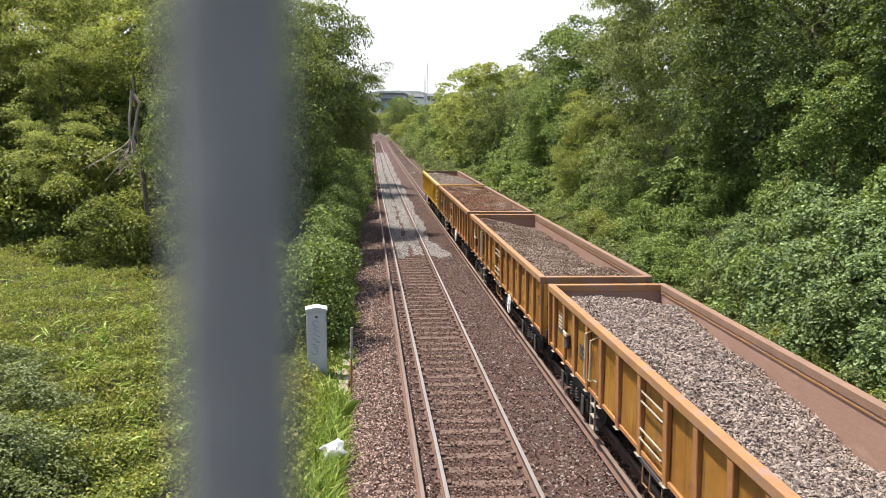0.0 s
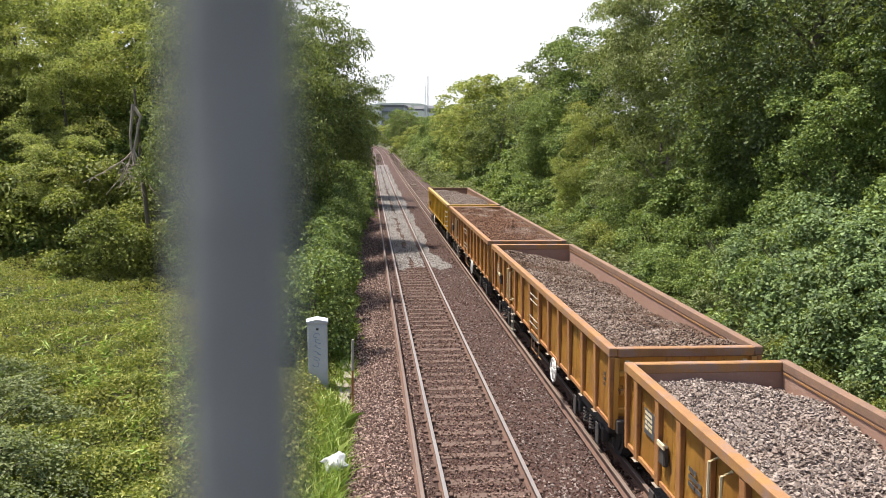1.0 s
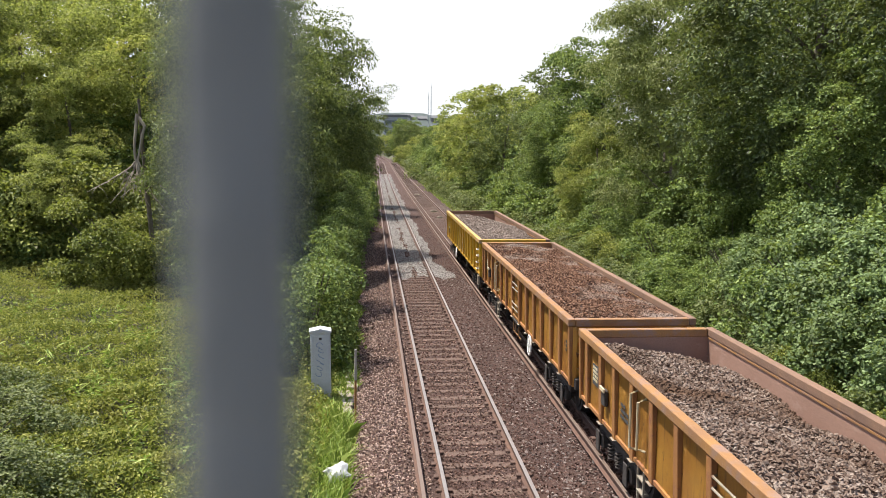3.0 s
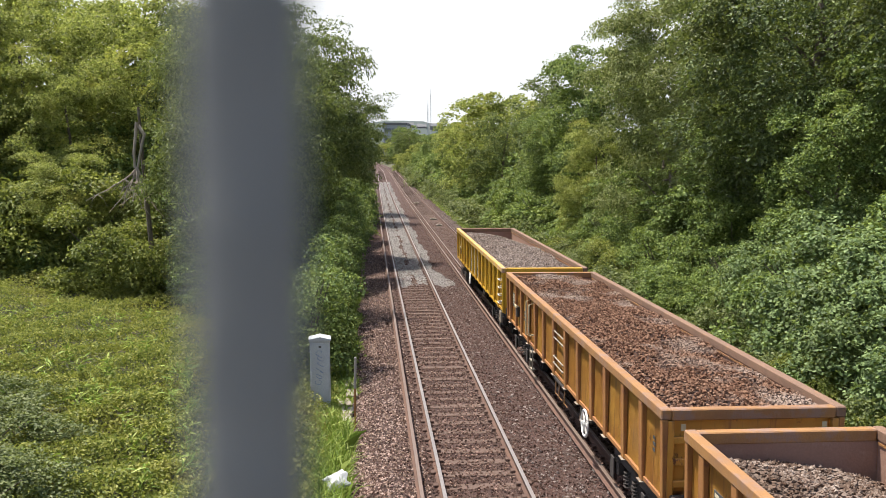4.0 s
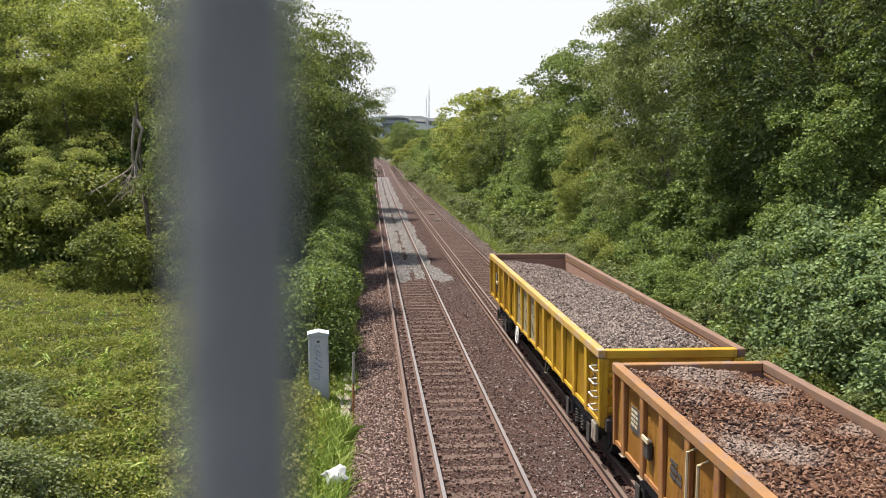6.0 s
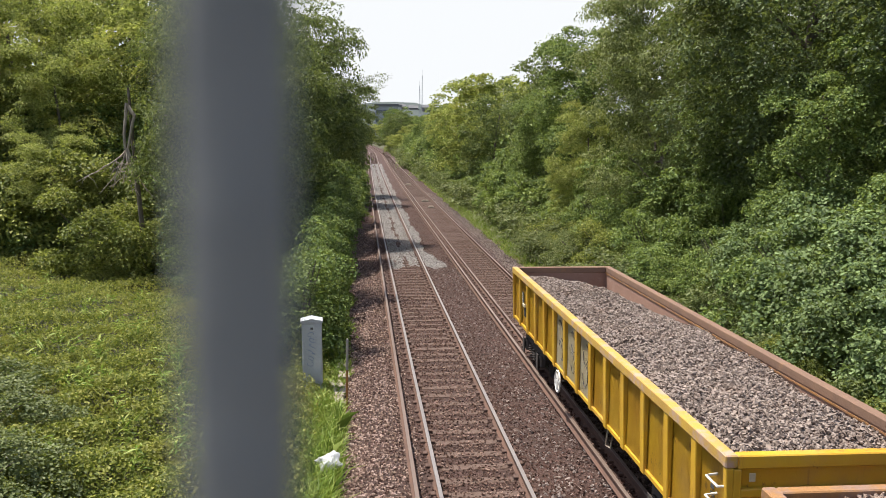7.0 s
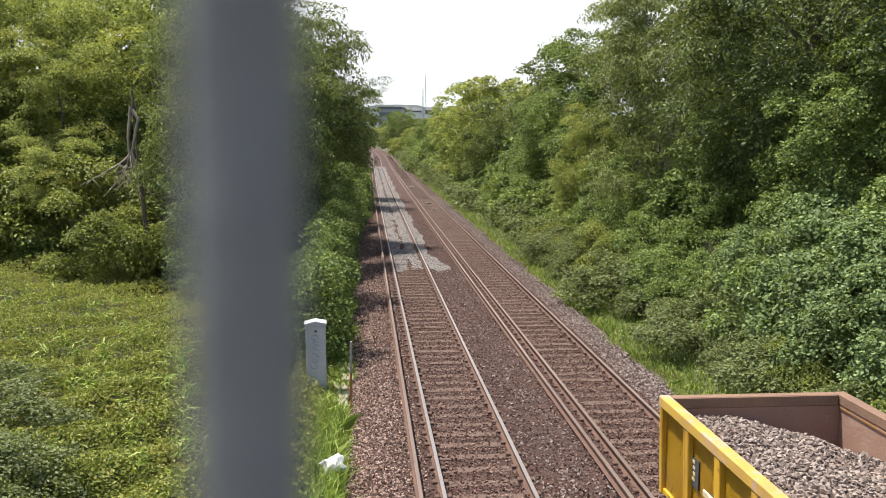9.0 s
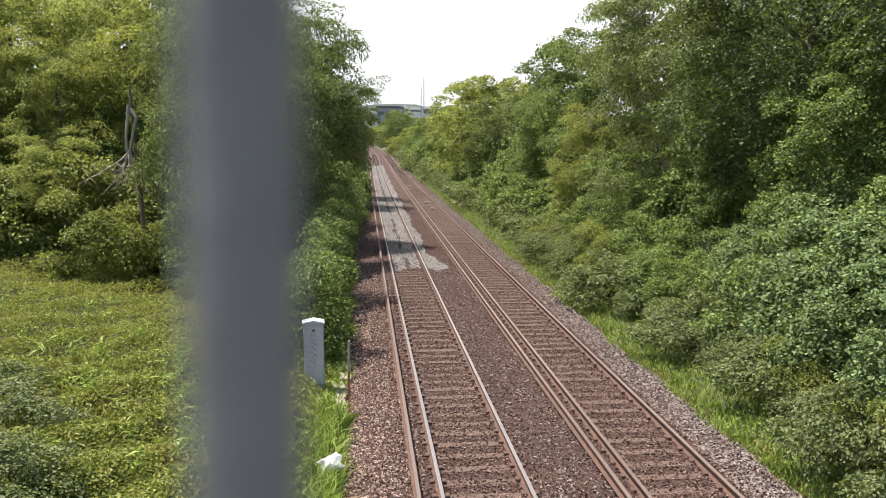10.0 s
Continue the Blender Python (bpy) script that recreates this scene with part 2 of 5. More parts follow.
# ---- mesh helpers ----
def obj(name, bm, mat, parent=None, label="", smooth=False):
    me = bpy.data.meshes.new(name)
    bm.to_mesh(me)
    bm.free()
    return obj_of(name, me, mat, parent, label, smooth)


def obj_of(name, me, mat, parent=None, label="", smooth=False):
    if mat is not None and not me.materials:
        me.materials.append(mat)
    if smooth:
        me.polygons.foreach_set("use_smooth", [True] * len(me.polygons))
    ob = new(name, me)
    ob.parent = parent
    if label:
        ob["label"] = label
    return ob


def part(name, bm, mat, parent, label="", smooth=False):
    return obj(name, bm, mat, parent, label, smooth)


def box(bm, x0, x1, y0, y1, z0, z1, bevel=0.0):
    m = Matrix.LocRotScale(((x0 + x1) / 2, (y0 + y1) / 2, (z0 + z1) / 2), None, (x1 - x0, y1 - y0, z1 - z0))
    r = bmesh.ops.create_cube(bm, size=1, matrix=m)
    if bevel:
        es = list({e for v in r["verts"] for e in v.link_edges})
        bmesh.ops.bevel(bm, geom=es, offset=bevel, segments=1, affect="EDGES", profile=0.7)
    return bm


def boxed(*a, bevel=0.0):
    return box(bmesh.new(), *a, bevel=bevel)


def tube(bm, pts, r0, r1=None, sides=6):
    """A tapered tube along points."""
    r1 = r0 if r1 is None else r1
    pts = [Vector(p) for p in pts]
    rings = []
    for i, p in enumerate(pts):
        d = (pts[min(i + 1, len(pts) - 1)] - pts[max(i - 1, 0)]).normalized()
        a = d.cross(Vector((0, 0, 1)) if abs(d.z) < 0.9 else Vector((1, 0, 0))).normalized()
        b = d.cross(a)
        r = r0 + (r1 - r0) * i / (len(pts) - 1)
        rings.append([bm.verts.new(p + r * (a * math.cos(k * math.tau / sides) + b * math.sin(k * math.tau / sides))) for k in range(sides)])
    for q, s in zip(rings, rings[1:]):
        for k in range(sides):
            bm.faces.new((q[k], q[(k + 1) % sides], s[(k + 1) % sides], s[k]))
    bm.faces.new(rings[0][::-1])
    bm.faces.new(rings[-1])
    return bm


def disc(bm, x0, x1, y, z, r, n=20):
    """A wheel-like drum along x."""
    return bmesh.ops.create_cone(bm, cap_ends=True, segments=n, radius1=r, radius2=r, depth=abs(x1 - x0), matrix=Matrix.Translation(((x0 + x1) / 2, y, z)) @ Matrix.Rotation(math.pi / 2, 4, "Y"))


def np_mesh(name, verts, faces):
    """A mesh from arrays; all faces have the same number of corners."""
    me = bpy.data.meshes.new(name)
    n, k = faces.shape
    me.vertices.add(len(verts))
    me.vertices.foreach_set("co", np.ascontiguousarray(verts, np.float32).ravel())
    me.loops.add(n * k)
    me.loops.foreach_set("vertex_index", np.ascontiguousarray(faces, np.int32).ravel())
    me.polygons.add(n)
    me.polygons.foreach_set("loop_start", np.arange(0, n * k, k, dtype=np.int32))
    me.polygons.foreach_set("use_smooth", np.zeros(n, bool))
    me.update(calc_edges=True)
    return me


def stones(name, pts, size, rng):
    """Angular stones, each an uneven octahedron, at points."""
    n = len(pts)
    base = np.array([(1, 0, 0), (0, 1, 0), (-1, 0, 0), (0, -1, 0), (0, 0, 1), (0, 0, -1)], float)
    tri = np.array([(0, 1, 4), (1, 2, 4), (2, 3, 4), (3, 0, 4), (1, 0, 5), (2, 1, 5), (3, 2, 5), (0, 3, 5)])
    v = base[None] * rng.uniform(0.65, 1.25, (n, 6, 1)) * np.array([1.0, 0.8, 0.7])
    v += rng.normal(0, 0.16, (n, 6, 3))
    a, b = rng.uniform(0, math.tau, n), rng.normal(0, 0.7, n)
    ca, sa, cb, sb = np.cos(a), np.sin(a), np.cos(b), np.sin(b)
    x, y, z = v[..., 0].copy(), v[..., 1].copy(), v[..., 2].copy()
    y, z = y * cb[:, None] - z * sb[:, None], y * sb[:, None] + z * cb[:, None]
    x, y = x * ca[:, None] - y * sa[:, None], x * sa[:, None] + y * ca[:, None]
    s = size * rng.uniform(0.6, 1.35, n)[:, None]
    v = np.stack([x * s, y * s, z * s], -1) + np.asarray(pts)[:, None, :]
    f = tri[None] + (np.arange(n) * 6)[:, None, None]
    return np_mesh(name, v.reshape(-1, 3), f.reshape(-1, 3))


def unit(v):
    return v / np.maximum(np.linalg.norm(v, axis=-1, keepdims=True), 1e-6)


def leaves(name, pos, out, length, width, rng, droop=0.25, wild=0.7, up=None, broad=False):
    """Leaf blades, each folded along its rib, at points with outward directions; broad ones have six corners."""
    n = len(pos)
    d = unit(out + rng.normal(0, wild, (n, 3)) - np.array([0, 0, droop]))
    up = unit((np.array([0, 0, 1.0]) + 0.6 * out if up is None else up) + rng.normal(0, 0.42, (n, 3)))
    s = unit(np.cross(d, up))
    nrm = np.cross(s, d)
    L = length * rng.uniform(0.55, 1.3, (n, 1))
    Wd = width * rng.uniform(0.7, 1.25, (n, 1))
    tip = pos + d * L - nrm * L * 0.14
    if broad:
        v = np.stack([pos, pos + d * L * 0.22 + s * Wd * 0.5 + nrm * Wd * 0.14, pos + d * L * 0.68 + s * Wd * 0.42 + nrm * Wd * 0.08, tip,
                      pos + d * L * 0.68 - s * Wd * 0.42 + nrm * Wd * 0.08, pos + d * L * 0.22 - s * Wd * 0.5 + nrm * Wd * 0.14], 1)
    else:
        v = np.stack([pos, pos + d * L * 0.45 + s * Wd * 0.5 + nrm * Wd * 0.16, tip, pos + d * L * 0.45 - s * Wd * 0.5 + nrm * Wd * 0.16], 1)
    k = v.shape[1]
    return np_mesh(name, v.reshape(-1, 3), np.arange(n * k).reshape(n, k))


def random_dirs(n, rng):
    return unit(rng.normal(0, 1, (n, 3)))


def crown_mesh(seed, radii, clumps, count, length, width, low=-0.9, clump_size=(0.2, 0.36), droop=0.25, fill=0.10, spray=0.34, per=20, broad=False, tiered=0.9, reach=(0.62, 0.98)):
    """A crown about the origin: boughs over an uneven ellipsoid, each set with flat leafy sprays that droop at their rims."""
    rng = np.random.default_rng(seed)
    R = np.array(radii, float)
    zz, aa = rng.uniform(low, 0.95, clumps), rng.uniform(0, math.tau, clumps)
    hr = np.sqrt(np.maximum(0.03, 1 - np.abs(zz) ** 2.6))
    d = np.stack([hr * np.cos(aa), hr * np.sin(aa), zz], 1)
    wob = 1 + 0.10 * np.sin(d[:, :1] * 5 + seed) + 0.08 * np.cos(d[:, 1:2] * 6 + 2 * seed)
    c = d * R * rng.uniform(*reach, (clumps, 1)) * wob
    cr = rng.uniform(*clump_size, clumps) * R.mean()
    ns = max(1, count // per)
    idx = rng.choice(clumps, ns, p=cr ** 2 / (cr ** 2).sum())
    o = random_dirs(ns, rng)
    o[:, 2] = np.where(o[:, 2] < -0.45, -o[:, 2], o[:, 2])
    o = unit(o + 0.45 * unit(c[idx]))
    at = c[idx] + o * (cr[idx] * rng.uniform(0.35, 1.12, ns) ** 0.6)[:, None] * np.array([1.1, 1.1, 0.8])
    inner = rng.uniform(0, 1, ns) < fill
    at[inner] = random_dirs(int(inner.sum()), rng) * R * rng.uniform(0.2, 0.75, (int(inner.sum()), 1))
    up = unit(o * 0.65 + np.array([0, 0, tiered]) + rng.normal(0, 0.28, (ns, 3)))
    t1 = unit(np.cross(up, random_dirs(ns, rng)))
    t2 = np.cross(up, t1)
    size = spray * rng.uniform(0.55, 1.35, ns)
    k = np.repeat(np.arange(ns), per)
    n = len(k)
    a, q = rng.uniform(0, math.tau, n), np.sqrt(rng.uniform(0.02, 1, n))
    flat = t1[k] * np.cos(a)[:, None] + t2[k] * np.sin(a)[:, None]
    pos = at[k] + flat * (q * size[k])[:, None] + up[k] * (size[k] * (rng.normal(0, 0.13, n) - 0.38 * q * q))[:, None]
    return leaves("crown", pos, flat, length, width, rng, droop, 0.5, up[k], broad)


# ---- ground ----
def height(x, y):
    """Ground height at a distance x across from the line, at y along it."""
    x = np.asarray(x, float)
    z = np.interp(x, [-400, -60, -22, -14, -8, -3, -1.0, -0.5, 0.2, 7.0, 7.8, 8.6, 9.4, 12, 16, 30, 60, 400],
                  [6, 4, 1.6, 0.75, 0.1, -0.25, -0.34, -0.36, -0.46, -0.46, -0.46, -0.42, -0.30, 0.35, 1.1, 2.5, 4, 6])
    return z


def build_ground():
    xs = np.unique(np.concatenate([np.linspace(-30, 30, 121), [-3000, -1500, -800, -400, -200, -100, -60, -45, 45, 60, 100, 200, 400, 800, 1500, 3000]]))
    ys = np.concatenate([np.linspace(-60, 120, 121), [140, 170, 200, 250, 300, 400, 500, 700, 1000, 1500, 2200, 3500, 4800]])
    X, Y = np.meshgrid(xs, ys)
    Z = height(X, Y) + 0.05 * np.sin(X * 1.3 + Y * 0.7) * np.cos(Y * 0.9 - X * 0.4) * ((X < -1.5) | (X > 9))
    V = np.stack([X + np.where(np.abs(X) < 60, bend(Y), 0), Y, Z], -1).reshape(-1, 3)
    ny, nx = X.shape
    i = np.arange((ny - 1) * nx).reshape(ny - 1, nx)[:, :-1].ravel()
    F = np.stack([i, i + 1, i + nx + 1, i + nx], 1)
    g = obj_of("ground", np_mesh("ground", V, F), M["soil"], smooth=True)
    tagged(g, "dark soil and leaf litter under lineside plants", "ground", kind="structure")


BED_Z = -0.185


def strip(name, profile, mat, label, category, y0=-60, y1=1200, kind="structure"):
    """A long solid strip with a cross profile of (x, z) that follows the bend."""
    ys = np.concatenate([np.arange(y0, 200, 4.0), np.arange(200, y1 + 1, 25.0)])
    P = np.array(profile, float)
    n = len(P)
    V = np.concatenate([np.stack([P[:, 0] + bend(y), np.full(n, y), P[:, 1]], 1) for y in ys])
    i = (np.arange(len(ys) - 1)[:, None] * n + np.arange(n)[None]).ravel()
    j = (np.arange(len(ys) - 1)[:, None] * n + (np.arange(n)[None] + 1) % n).ravel()
    F = np.stack([i, j, j + n, i + n], 1)
    ob = obj_of(name, np_mesh(name, V, F), mat)
    if label:
        tagged(ob, label, category, kind=kind)
    return ob


def build_bed():
    px = [-0.75, -0.35, 0.2, 0.75, 1.18, 1.38, 2.71, 2.92, 3.75, 4.56, 4.77, 6.10, 6.31, 6.85, 7.75]
    pz = [-0.50, -0.30, -0.19, -0.155, -0.150, BED_Z, BED_Z, -0.150, -0.175, -0.150, BED_Z, BED_Z, -0.150, -0.20, -0.50]
    bed = strip("trackbed", list(zip(px, pz))[::-1], M["bed"], "brown stone ballast bed under two railway tracks", "trackbed")
    rng = np.random.default_rng(5)

    def scatter(n, x0, x1, y0, y1, z, jitter=0.012, keep=None):
        # denser near the camera
        y = y0 * (y1 / y0) ** rng.uniform(0, 1, n)
        x = rng.uniform(x0, x1, n)
        if keep is not None:
            k = keep(x, y)
            x, y = x[k], y[k]
        zz = (z(x) if callable(z) else z) + rng.normal(0, jitter, len(x))
        return np.stack([x + bend(y), y, zz], 1)

    prof = lambda x: np.interp(x, px, pz) + np.where((x < -0.3) | (x > 7.3), 0.03, 0.006)
    pieces = [("loose_ballast", M["stone_brown"], scatter(68000, -0.65, 6.75, 12.5, 75, prof, keep=lambda x, y: (x < 6.5) | (rng.uniform(size=len(x)) < 0.5)), 0.025, "loose brown ballast stones between and beside the rails"),
              ("shoulder_ballast", M["stone_grey"], scatter(15000, 6.45, 7.75, 12.5, 90, prof), 0.036, "loose grey ballast stones on the trackbed shoulder"),
              ("sandy_ballast", M["stone_tan"], scatter(26000, -0.75, 1.10, 12.5, 60, prof, keep=lambda x, y: rng.uniform(size=len(x)) < 0.88 - 0.42 * x), 0.028, "pale sandy stones at the edge of the ballast"),
              ("strewn_ballast", M["stone_dusty"], np.concatenate([scatter(4600, c - 0.68, c + 0.68, 12.5, 50, BED_Z + 0.030) for c in (TRACK_L, TRACK_R)]), 0.027, "loose stones strewn over the sleepers"),
              ("cess_ballast", M["stone_grey"], scatter(2200, 2.95, 4.3, 12.5, 40, prof), 0.034, "grey stones in the space between two tracks")]

    def pale(x, y):
        streak = np.abs(x - TRACK_L + 0.05 * np.sin(y * 0.7)) > 0.10 + 0.05 * np.sin(y * 1.7) + 0.04 * np.sin(y * 5.1 + x * 9)
        edge = 3.30 + 0.10 * np.sin(y * 0.5) + 0.06 * np.sin(y * 1.9) + 0.55 * np.exp(-((y - 40.2) / 3.0) ** 2)
        side = (x < 2.68) | ((x > 2.90) & (x < edge))
        return (streak | (np.sin(y * 0.31) > 0.86)) & side & (x > 1.42) & (y > 40.2 + 0.5 * np.sin(x * 3.3) + 0.2 * np.sin(x * 11))
    pieces.append(("fresh_ballast", M["stone_pale"], scatter(20000, 1.4, 3.9, 40.0, 170, lambda x: prof(x) + 0.045, keep=pale), 0.036, "pale fresh ballast spread along one track"))
    # the packed layer of fresh stone that buries the sleepers there
    gx, gy = np.arange(1.40, 3.95, 0.085), np.arange(39.6, 172, 0.17)
    X, Y = np.meshgrid(gx, gy)
    V = np.stack([X + bend(Y), Y, np.interp(X, px, pz) + 0.030 + 0.012 * rng.normal(0, 1, X.shape)], -1).reshape(-1, 3)
    i = np.arange((len(gy) - 1) * len(gx)).reshape(len(gy) - 1, -1)[:, :-1].ravel()
    i = i[pale(X.ravel()[i] + 0.04, Y.ravel()[i] + 0.08)]
    layer = obj_of("fresh_layer", np_mesh("fresh_layer", V, np.stack([i, i + 1, i + len(gx) + 1, i + len(gx)], 1)), M["fresh_layer"], bed)
    tagged(layer, "packed pale ballast between the rails of one track", kind="stuff")
    for name, mat, pts, size, label in pieces:
        tagged(obj_of(name, stones(name, pts, size, rng), mat, bed), label, kind="stuff")


# ---- tracks ----
RAIL = [(-0.07, -0.159), (0.07, -0.159), (0.07, -0.148), (0.01, -0.125), (0.01, -0.045), (0.035, -0.032), (0.035, -0.006), (0.029, 0), (-0.029, 0), (-0.035, -0.006), (-0.035, -0.032), (-0.01, -0.045), (-0.01, -0.125), (-0.07, -0.148)]


def rail(name, x, dz, label, top):
    prof = [(px + x, pz + dz) for px, pz in RAIL]
    ob = strip(name, prof, M["rail_side"], "", "", -60, 1200)
    ob.data.materials.append(top)
    idx = np.zeros(len(ob.data.polygons), np.int32)
    n = len(RAIL)
    for k in (6, 7, 8):
        idx[k::n] = 1
    ob.data.polygons.foreach_set("material_index", idx)
    tagged(ob, label)
    return ob


def sleeper_mesh():
    bm = boxed(-1.25, 1.25, -0.13, 0.13, -0.2, 0.0, bevel=0.012)
    for v in bm.verts:
        if v.co.z > -0.05 and abs(v.co.x) < 0.2:
            v.co.z -= 0.02
    me = bpy.data.meshes.new("sleeper")
    bm.to_mesh(me)
    bm.free()
    me.materials.append(M["sleeper"])
    return me


def chair_mesh():
    bm = bmesh.new()
    for s in (-1, 1):
        box(bm, s * 0.10 - 0.045, s * 0.10 + 0.045, -0.07, 0.07, -0.165, -0.105, bevel=0.012)
    box(bm, -0.15, 0.15, -0.09, 0.09, -0.172, -0.157)
    me = bpy.data.meshes.new("rail_chair")
    bm.to_mesh(me)
    bm.free()
    me.materials.append(M["chair"])
    return me


def build_tracks():
    rng = random.Random(3)
    sl, ch = sleeper_mesh(), chair_mesh()
    for tx, nm, top in ((TRACK_L, "near line", M["rail_top"]), (TRACK_R, "far line", M["rail_dull"])):
        root = new("track")
        tagged(root, "railway track of steel rails on weathered sleepers in ballast", "railway track", "two parallel tracks", kind="structure")
        rails = [rail("rail", tx + s * GAUGE / 2, 0.0, "running rail with a polished head and rusty web", top) for s in (-1, 1)]
        rails.append(rail("conductor_rail", tx - GAUGE / 2 - 0.40, 0.075, "raised conductor rail with a dull grey head", M["rail_dull"]))
        for r in rails:
            r.parent = root
        y, i = 8.0, 0
        far = []
        while y < 260:
            z = -0.165 + rng.uniform(-0.014, 0.004)
            tilt = rng.uniform(-0.6, 0.6)
            if y < 85:
                o = obj_of("sleeper", sl, None, root)
                o.matrix_basis = pose(tx + float(bend(y)) + rng.uniform(-0.02, 0.02), y, z, rng.uniform(-1.5, 1.5), 0, tilt)
                if y < 45:
                    for s in (-1, 1):
                        c = obj_of("rail_chair", ch, None, root)
                        c.matrix_basis = pose(tx + s * GAUGE / 2 + float(bend(y)), y, 0.0)
            else:
                far.append((y, z))
            if i % 4 == 1 and y < 120:
                bm = bmesh.new()
                bmesh.ops.create_cone(bm, cap_ends=True, segments=8, radius1=0.06, radius2=0.045, depth=0.11, matrix=Matrix.Translation((tx - GAUGE / 2 - 0.40 + float(bend(y)), y, -0.135)))
                part("insulator_pot", bm, M["concrete"], root)
            y += 0.648
            i += 1
        bm = bmesh.new()
        for y, z in far:
            box(bm, tx - 1.25 + float(bend(y)), tx + 1.25 + float(bend(y)), y - 0.13, y + 0.13, z - 0.2, z)
        tagged(part("far_sleepers", bm, M["sleeper"], root), "weathered sleepers far along the track", kind="stuff")
    # small covers between the rails of one track
    for y, w, x in ((72.6, 0.24, 0.16), (79.0, 0.30, 0.12), (104.0, 0.30, -0.15)):
        t = boxed(-w, w, -0.16, 0.16, -0.24, -0.04, bevel=0.03)
        box(t, -w * 0.6, w * 0.6, -0.12, 0.12, -0.05, 0.0, bevel=0.01)
        o = obj("track_cover", t, M["scuffed"])
        o.matrix_basis = pose(TRACK_R + float(bend(y)) + x, y, 0)
        tagged(o, "pale box cover lying between the rails", "track cover", "covers on the track")


# ---- train ----
WL, WW, TOP, SILL = 14.5, 2.70, 2.28, 0.95
SPEED, LAST_FAR_AT_8 = 6.0, 18.0
PITCH = 15.4


def wheelset(parent, y):
    bm = bmesh.new()
    for s in (-1, 1):
        disc(bm, s * 0.70, s * 0.83, 0, 0, 0.42, 24)
        disc(bm, s * 0.675, s * 0.70, 0, 0, 0.45, 24)
        disc(bm, s * 0.83, s * 0.86, 0, 0, 0.33, 16)
        disc(bm, s * 0.86, s * 1.12, 0, 0, 0.09, 10)
        box(bm, s * 0.845 - 0.02, s * 0.845 + 0.02, -0.30, 0.30, -0.03, 0.03)
    disc(bm, -0.7, 0.7, 0, 0, 0.08, 10)
    w = part("wheelset", bm, M["under"], parent, "dark worn steel wheels on an axle")
    w.matrix_basis = pose(0, y, 0.42)
    return w


def bogie(parent, y):
    """The frame, springs and boxes of one bogie; its wheelsets turn on their own."""
    fr = bmesh.new()
    for s in (-1, 1):
        box(fr, s * 1.02 - 0.07, s * 1.02 + 0.07, -1.2, 1.2, 0.50, 0.66, bevel=0.02)
        box(fr, s * 1.02 - 0.08, s * 1.02 + 0.08, -0.36, 0.36, 0.24, 0.52, bevel=0.03)
    box(fr, -1.0, 1.0, -0.22, 0.22, 0.42, 0.76, bevel=0.03)
    f = part("bogie_frame", fr, M["under"], parent)
    f.matrix_basis = pose(0, y, 0)
    for s in (-1, 1):
        for q in (-0.9, 0.9):
            bm = boxed(s * 1.08 - 0.08, s * 1.08 + 0.08, q - 0.15, q + 0.15, 0.28, 0.56, bevel=0.03)
            part("axle_box", bm, M["under"], f)
            bm = bmesh.new()
            box(bm, s * 1.2 - 0.015, s * 1.2 + 0.015, q - 0.10, q + 0.12, 0.22, 0.60, bevel=0.01)
            part("step_plate", bm, M["under"], f)
        for q in (-0.24, 0.24):
            bm = bmesh.new()
            pts = [(s * 1.10 + 0.085 * math.cos(a * 1.2), q + 0.085 * math.sin(a * 1.2), 0.26 + 0.0115 * a) for a in range(26)]
            tube(bm, pts, 0.018, sides=5)
            part("coil_spring", bm, M["under"], f)
    return [wheelset(parent, y + q) for q in (-0.9, 0.9)]


def handwheel(parent, x, y, z, r=0.26):
    bm = bmesh.new()
    n = 24
    tube(bm, [(0, r * math.cos(k * math.tau / n), r * math.sin(k * math.tau / n)) for k in range(n + 1)], 0.022, sides=6)
    for k in range(3):
        a = k * math.pi / 3 + 0.4
        box(bm, -0.012, 0.012, -0.02, 0.02, -r, r)
        vs = bm.verts[-8:]
        bmesh.ops.rotate(bm, verts=vs, cent=(0, 0, 0), matrix=Matrix.Rotation(a, 3, "X"))
    disc(bm, -0.03, 0.03, 0, 0, 0.05, 10)
    w = part("handwheel", bm, M["white"], parent, "white spoked brake handwheel")
    w.matrix_basis = pose(x, y, z)
    part("handwheel_shaft", tube(bmesh.new(), [(0.02, 0, 0), (0.35, 0, 0)], 0.02), M["under"], w)


def bars_of_writing(parent, x, y, z, rows, mat, gap=0.06):
    """Unreadable stencilled writing as short plain bars on a side; rows of widths."""
    for i, row in enumerate(rows):
        bm = bmesh.new()
        at = y
        for w in row:
            box(bm, x - 0.004, x, at - w, at, z - i * gap - gap * 0.6, z - i * gap)
            at -= w + 0.03
        part("marking", bm, mat, parent)


RIBS_WORN = [0.05, 0.58, 1.60, 2.50, 3.55, 4.55, 5.65, 6.85, 8.05, 9.20, 10.30, 11.30, 12.45, 13.45, 14.45]
RIBS_FRESH = [0.05] + [1.036 * k for k in range(1, 14)] + [14.45]


